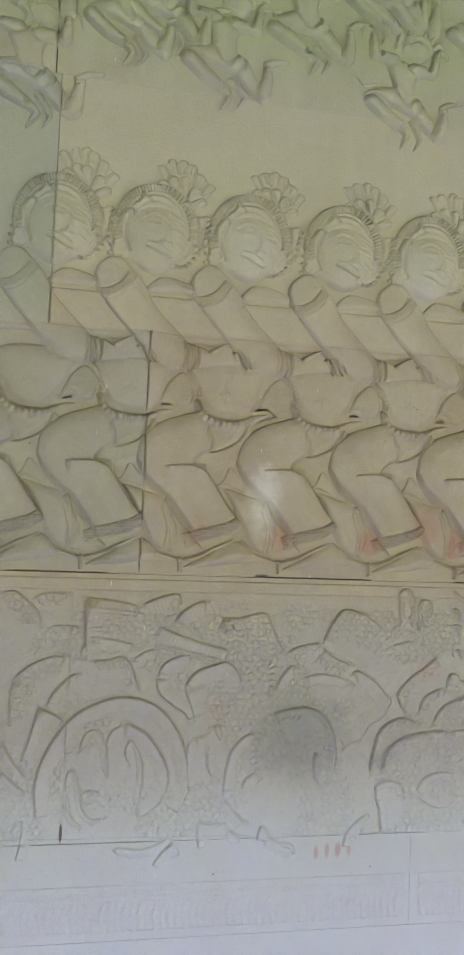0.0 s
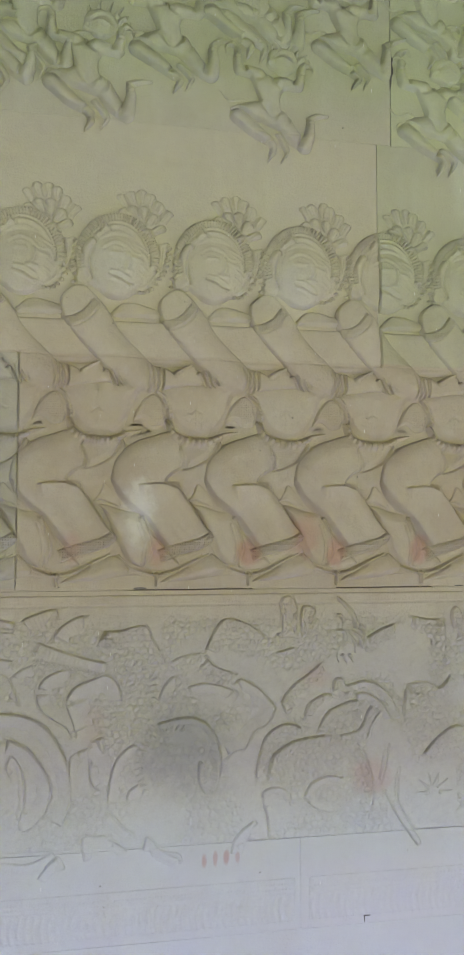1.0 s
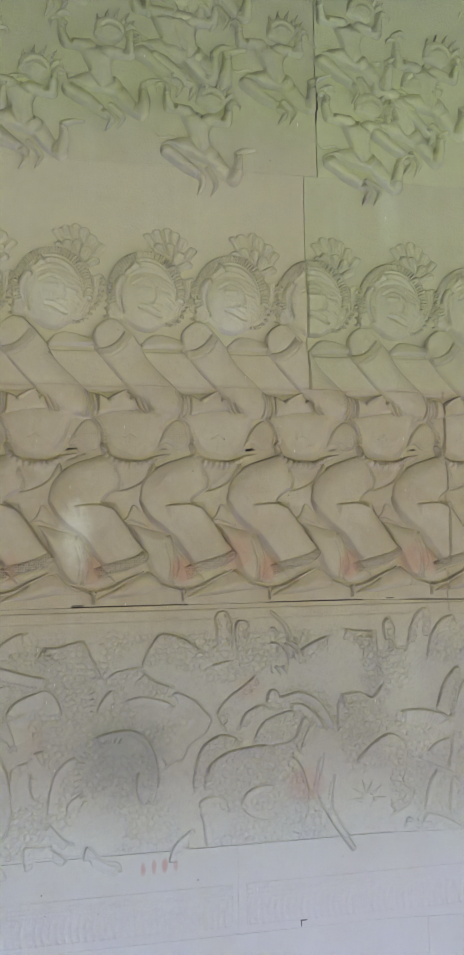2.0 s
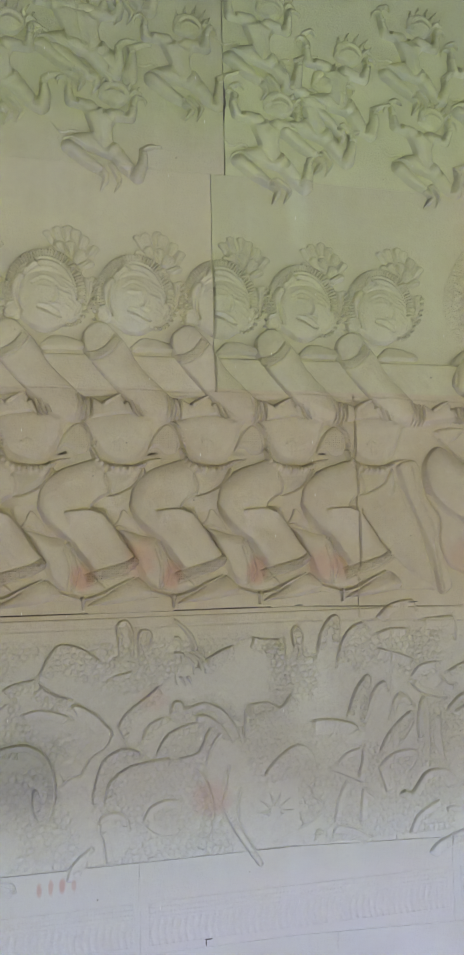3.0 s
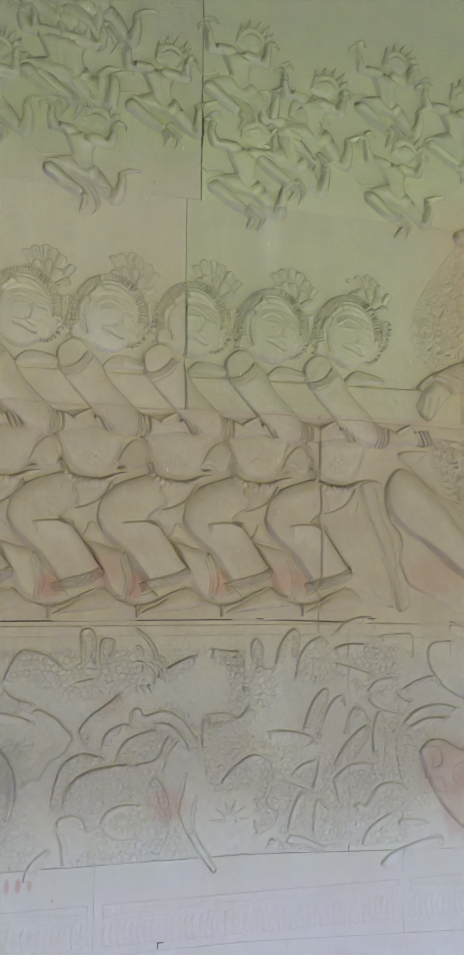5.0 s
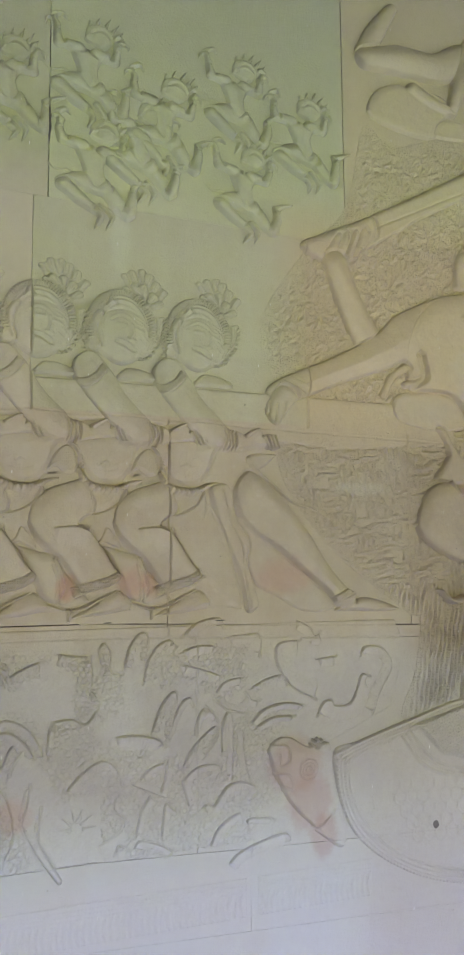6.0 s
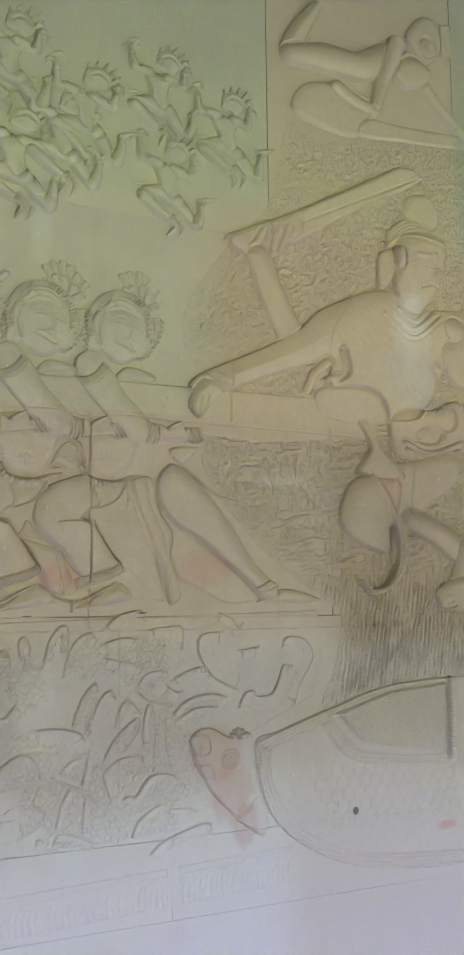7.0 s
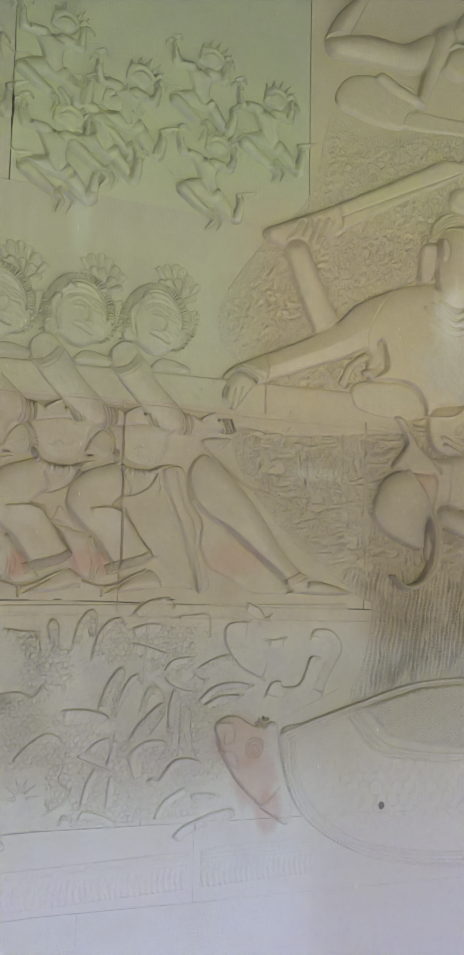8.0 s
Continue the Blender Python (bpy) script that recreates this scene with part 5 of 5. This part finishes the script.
sea("relief_fish", FISH, "carved fish", "c", 0.01, 0.032, [[(0.763, 1.271), (0.792, 1.349), (0.831, 1.392), (0.842, 1.364), (0.818, 1.25)]])
sea("relief_fish", FISH, "carved fish", "p", 0.009, 0.03, [[(0.807, 1.251), (0.85, 1.346), (0.885, 1.371), (0.897, 1.343)],
    [(0.898, 1.262), (0.913, 1.315), (0.935, 1.341)],
    [(0.935, 1.341), (0.957, 1.322), (0.977, 1.295)]])
sea("relief_fish", FISH, "carved fish", "c", 0.009, 0.03, [[(0.859, 1.164), (0.898, 1.227), (0.964, 1.28), (0.972, 1.249), (0.928, 1.189)]])
sea("relief_fish", FISH, "carved fish", "p", 0.009, 0.027999999999999997, [[(0.988, 1.193), (0.988, 1.266), (1.005, 1.319), (1.021, 1.296), (1.024, 1.209), (1.017, 1.119)],
    [(1.06, 1.27), (1.061, 1.188), (1.076, 1.118)]])
sea("relief_fish", FISH, "carved fish", "p", 0.009, 0.035, [[(0.965, 1.376), (1.0, 1.411), (1.062, 1.423)],
    [(1.081, 1.313), (1.009, 1.328), (0.965, 1.363)],
    [(1.067, 1.375), (1.092, 1.351), (1.117, 1.35)]])
sea("relief_sea_beast", BEAST, "carved animal", "c", 0.009, 0.035, [[(1.082, 1.385), (1.145, 1.414), (1.199, 1.421), (1.211, 1.392)]])
sea("relief_sea_serpent", SERPENT, "carved animal", "r", 0.01, 0.026000000000000002, [[(1.08, 1.278), (1.133, 1.321), (1.208, 1.336), (1.274, 1.323)],
    [(1.099, 1.266), (1.164, 1.295), (1.239, 1.295)]])
sea("relief_fish", FISH, "carved fish", "p", 0.009, 0.03, [[(0.729, 1.149), (0.763, 1.175), (0.81, 1.189)],
    [(0.791, 1.099), (0.806, 1.145), (0.812, 1.188)],
    [(0.82, 1.081), (0.744, 1.115), (0.697, 1.136)]])
sea("relief_fish", FISH, "carved fish", "p", 0.009, 0.03, [[(0.715, 0.985), (0.734, 1.056), (0.764, 1.105)],
    [(0.794, 0.969), (0.806, 1.066), (0.825, 1.056), (0.852, 1.036)]])
sea("relief_fish", FISH, "carved fish", "p", 0.009, 0.032, [[(0.858, 1.128), (0.908, 1.164), (0.967, 1.168), (0.983, 1.149), (0.951, 1.107)],
    [(0.883, 1.045), (0.868, 1.096), (0.858, 1.132)]])
sea("relief_sea_serpent", SERPENT, "carved animal", "r", 0.01, 0.032, [[(0.916, 1.042), (0.938, 1.055), (0.962, 1.049), (1.007, 1.102), (1.068, 1.106), (1.112, 1.075)]])
sea("relief_fish", FISH, "carved fish", "p", 0.009, 0.032, [[(0.945, 0.927), (0.975, 0.98), (1.026, 1.011), (1.058, 1.022)],
    [(1.076, 0.97), (1.074, 0.996), (1.138, 0.993), (1.161, 0.98)]])
sea("relief_fish", FISH, "carved fish", "p", 0.009, 0.04, [[(1.004, 0.868), (1.044, 0.902), (1.127, 0.929), (1.2, 0.94), (1.226, 0.912)]])
sea("relief_fish", FISH, "carved fish", "p", 0.008, 0.03, [[(0.708, 0.947), (0.723, 0.971), (0.743, 0.972), (0.791, 0.955), (0.838, 0.925)],
    [(0.657, 0.944), (0.667, 0.967), (0.693, 0.954)]])
sea("relief_boss", BOSS, "carved boss", "p", 0.009, 0.09, [[(1.316, 1.339), (1.23, 1.385), (1.182, 1.45), (1.174, 1.497), (1.192, 1.523), (1.261, 1.529)]])
sea("relief_boss", BOSS, "carved boss", "p", 0.009, 0.05, [[(1.245, 1.594), (1.293, 1.57), (1.314, 1.541), (1.337, 1.55)],
    [(1.319, 1.467), (1.352, 1.468), (1.393, 1.474)]])
sea("relief_boss", BOSS, "carved boss", "p", 0.009, 0.08, [[(1.317, 1.286), (1.34, 1.327), (1.371, 1.333), (1.384, 1.315), (1.438, 1.318), (1.466, 1.361), (1.486, 1.408), (1.518, 1.403)]])
sea("relief_boss", BOSS, "carved boss", "p", 0.01, 0.05, [[(1.482, 1.469), (1.501, 1.498), (1.565, 1.491), (1.6, 1.433), (1.55, 1.346), (1.524, 1.278)]])

# spiny round back and paws with claws
def studs(name, label, at, rx, rz, a0, a1, n, long, thick):
    r = Relief((at[0] - rx - long - 0.03, at[1] - rz - long - 0.03), (at[0] + rx + long + 0.03, at[1] + rz + long + 0.03), cell=0.0023)
    for k in range(n):
        a = radians(a0 + (a1 - a0) * k / (n - 1))
        u, v = math.cos(a), math.sin(a)
        r.limb([(at[0] + rx * u, at[1] + rz * v), (at[0] + (rx + long) * u, at[1] + (rz + long) * v)], (thick, thick * 0.35), 0.0055, 0.003, False, 0.003)
    r.finish(name, label, "carved animal", SEA)


studs("relief_spiny_beast", "round carved beast with a spiny back, worn dark patch", [(-0.187, 1.13)][0], 0.088, 0.098, 215, 75, 17, 0.016, 0.009)
studs("relief_paw", "carved paw with curled claws, very low worn relief", [(0.544, 1.018)][0], 0.022, 0.030, 170, 10, 6, 0.034, 0.011)
studs("relief_paw", "carved paw with curled claws, very low worn relief", [(-0.252, 1.327)][0], 0.010, 0.040, 70, -70, 7, 0.016, 0.008)


def ripples(X, Z, d, a):
    """Scaly flanks in patches, worn smooth between them."""
    pick = lattice(X, Z, 0.13, 0.10, 20, 21)
    return cells(0.018, 0.0046, 32)(X, Z, d, a) * smooth((pick + 0.25) * 4) + 0.0009 * lattice(X, Z, 0.010, 0.008, 20, 25)


# the ground of the sea, cut in along the animals
r = Relief((-1.3, 0.93), (1.64, 1.60), cell=0.0033, soft=0.0)
r.form([(-1.28, 0.945), (1.30, 0.915), (1.36, 1.20), (1.60, 1.30), (1.66, 1.50), (1.62, 1.585), (-1.28, 1.585)], 0.0040, 0.0, 0.02, False, 0, lambda X, Z, d, a: ripples(X, Z, d, a) * smooth((1.54 - Z) / 0.04) * smooth((1.25 - X) / 0.1))
for rim in RIMS:
    r.trace(rim, 0.0027, -0.0070)
r.finish("carved_water", "", "", parent=wall)

# ---- the turtle with its patterned shell, and the red head before it ----

def blossom(X, Z, d, a):
    """Rows of small blossoms and scrolls."""
    u, v = X / 0.034 % 1 - 0.5, Z / 0.034 % 1 - 0.5
    p = np.hypot(u, v)
    return 0.0020 * np.sin(p * 22) * (0.6 + 0.4 * np.sin(np.arctan2(v, u) * 6)) * (p < 0.62)


r = Relief((1.30, 0.62), (2.75, 1.50), cell=0.0030, deep=1.9)
r.form([(1.377, 1.171), (1.474, 1.199), (1.659, 1.251), (1.917, 1.313), (2.271, 1.322), (2.70, 1.30), (2.70, 0.74), (2.237, 0.645), (1.834, 0.695), (1.609, 0.777), (1.450, 0.897), (1.386, 1.037)], 0.0030, 0.002, 0.03, groove=0.002, fade=0.85)
for k, (w, h, b) in enumerate(((0.006, 0.0034, 0.014), (0.003, 0.0028, 0), (0.005, 0.003, 0.010), (0.003, 0.0028, 0))):
    g = 0.010 + 0.014 * k
    r.trace([((1.377, 1.171)[0] + g, (1.377, 1.171)[1] - g * 0.6), ((1.386, 1.037)[0] + g, (1.386, 1.037)[1]), ((1.450, 0.897)[0] + g * 0.8, (1.450, 0.897)[1] + g * 0.7),
             ((1.609, 0.777)[0], (1.609, 0.777)[1] + g), ((1.834, 0.695)[0], (1.834, 0.695)[1] + g), ((2.237, 0.645)[0], (2.237, 0.645)[1] + g)], w, h, b)
for k in range(4):
    g = 0.006 + 0.011 * k
    r.trace([((1.377, 1.171)[0] + g, (1.377, 1.171)[1] - g), ((1.474, 1.199)[0], (1.474, 1.199)[1] - g), ((1.659, 1.251)[0], (1.659, 1.251)[1] - g), ((1.917, 1.313)[0], (1.917, 1.313)[1] - g), ((2.271, 1.322)[0], (2.271, 1.322)[1] - g)], 0.0045, 0.004 if k < 2 else 0.003, 0.009 if k % 2 else 0)
r.form([(1.687, 1.233), (1.916, 1.290), (2.163, 1.302), (2.152, 1.067), (1.970, 1.086), (1.790, 1.129)], 0.008, 0.003, 0.01, False, 0.003, blossom)
for k in range(3):
    g = 0.012 * k
    r.trace([((1.658, 1.227)[0] - g, (1.658, 1.227)[1] - g), ((1.770, 1.107)[0] - g, (1.770, 1.107)[1] - g), ((1.969, 1.062)[0], (1.969, 1.062)[1] - g), ((2.257, 1.040)[0], (2.257, 1.040)[1] - g)], 0.004, 0.003, 0.010 if k == 1 else 0)
r.limb([(2.189, 1.310), (2.186, 1.039)], 0.016, 0.010, 0.004, False, tex=ribs(0.014, 0.002))
# tiers of lappets over the shell and fans of worn ridges before them
for row in range(5):
    for k in range(15):
        c = (1.60 + 0.046 * k + 0.023 * (row % 2), 1.035 - 0.040 * row - 0.002 * k)
        if c[0] < 1.56 + 0.03 * row:
            continue
        r.trace([(c[0] - 0.021, c[1] + 0.024), (c[0] - 0.020, c[1] - 0.002), (c[0], c[1] - 0.016), (c[0] + 0.020, c[1] - 0.002), (c[0] + 0.021, c[1] + 0.024)], 0.0026, 0.0010)
for x, z, turn in ((1.50, 1.10, 20), (1.58, 1.00, -10), (1.60, 1.14, 70), (1.52, 0.96, 50), (1.66, 0.90, 10), (1.68, 1.06, 120)):
    for k in range(5):
        a = radians(turn + 9 * k)
        r.trace([(x + 0.02 * math.cos(a), z + 0.02 * math.sin(a)), (x + 0.055 * math.cos(a + 0.1), z + 0.055 * math.sin(a + 0.1)), (x + 0.075 * math.cos(a + 0.35), z + 0.075 * math.sin(a + 0.35))], 0.0022, 0.0011)
r.finish("relief_turtle", "huge carved turtle with patterned shell, worn low sandstone relief", "carved animal")

r = Relief((1.12, 0.80), (1.52, 1.36), deep=1.6, soft=0.010)
r.form([(1.139, 1.166), (1.160, 1.221), (1.217, 1.230), (1.283, 1.195), (1.360, 1.199), (1.375, 1.068), (1.419, 0.916), (1.397, 0.861), (1.296, 0.933), (1.199, 1.032)], 0.0075, 0.006, 0.03, groove=0.003, fade=0.45)
ROSE = (1.277, 1.127)
for k in (0.008, 0.020, 0.030):
    r.trace([(ROSE[0] + k * math.cos(a / 3), ROSE[1] + k * math.sin(a / 3)) for a in range(20)], 0.003, 0.003)
for k in range(5):
    a = radians(30 + k * 30)
    c = (1.313, 1.185)
    r.oval((c[0] + 0.022 * math.cos(a), c[1] + 0.024 * math.sin(a)), 0.014, 0.008, math.degrees(a), 0.012, 0.004, 0.002)
r.trace([(1.160, 1.143), (1.175, 1.063), (1.247, 0.975), (1.347, 0.911)], 0.004, 0.003)
r.trace([(1.155, 1.208), (1.201, 1.203), (1.208, 1.159), (1.176, 1.148), (1.176, 1.180)], 0.003, 0.003)
r.trace([(1.159, 1.122), (1.208, 1.116), (1.224, 1.071), (1.191, 1.082)], 0.003, 0.003)
r.trace([(1.247, 0.954), (1.322, 0.951), (1.374, 0.995)], 0.003, 0.003)
r.finish("relief_beaked_beast", "carved beaked head with red paint remains and a rosette", "carved animal")

# ---- worn border of beads and petals along the foot of the wall ----
for x0, x1 in ((-1.5, 0.152), (0.166, 1.078), (1.09, 1.52)):
    r = Relief((x0, 0.69), (x1, 0.84), cell=0.0034)
    r.form([(x0 + 0.01, 0.70), (x1 - 0.005, 0.70), (x1 - 0.005, 0.826), (x0 + 0.01, 0.826)], 0.0008, 0.0, 0.01, False, 0)
    for z in (0.812, 0.798):
        r.trace([(x0 + 0.02, z), (x1 - 0.01, z)], 0.003, 0.0026, 0.011, False)
    for z in (0.787, 0.820):
        r.trace([(x0 + 0.02, z), (x1 - 0.01, z)], 0.0024, 0.0018, 0, False)
    k = x0 + 0.03
    while k < x1 - 0.02:
        r.trace([(k, 0.775), (k - 0.006, 0.745), (k, 0.712)], 0.0030, 0.0024)
        k += 0.019
    r.finish("relief_border", "worn carved border of beads and petals", "carved border")
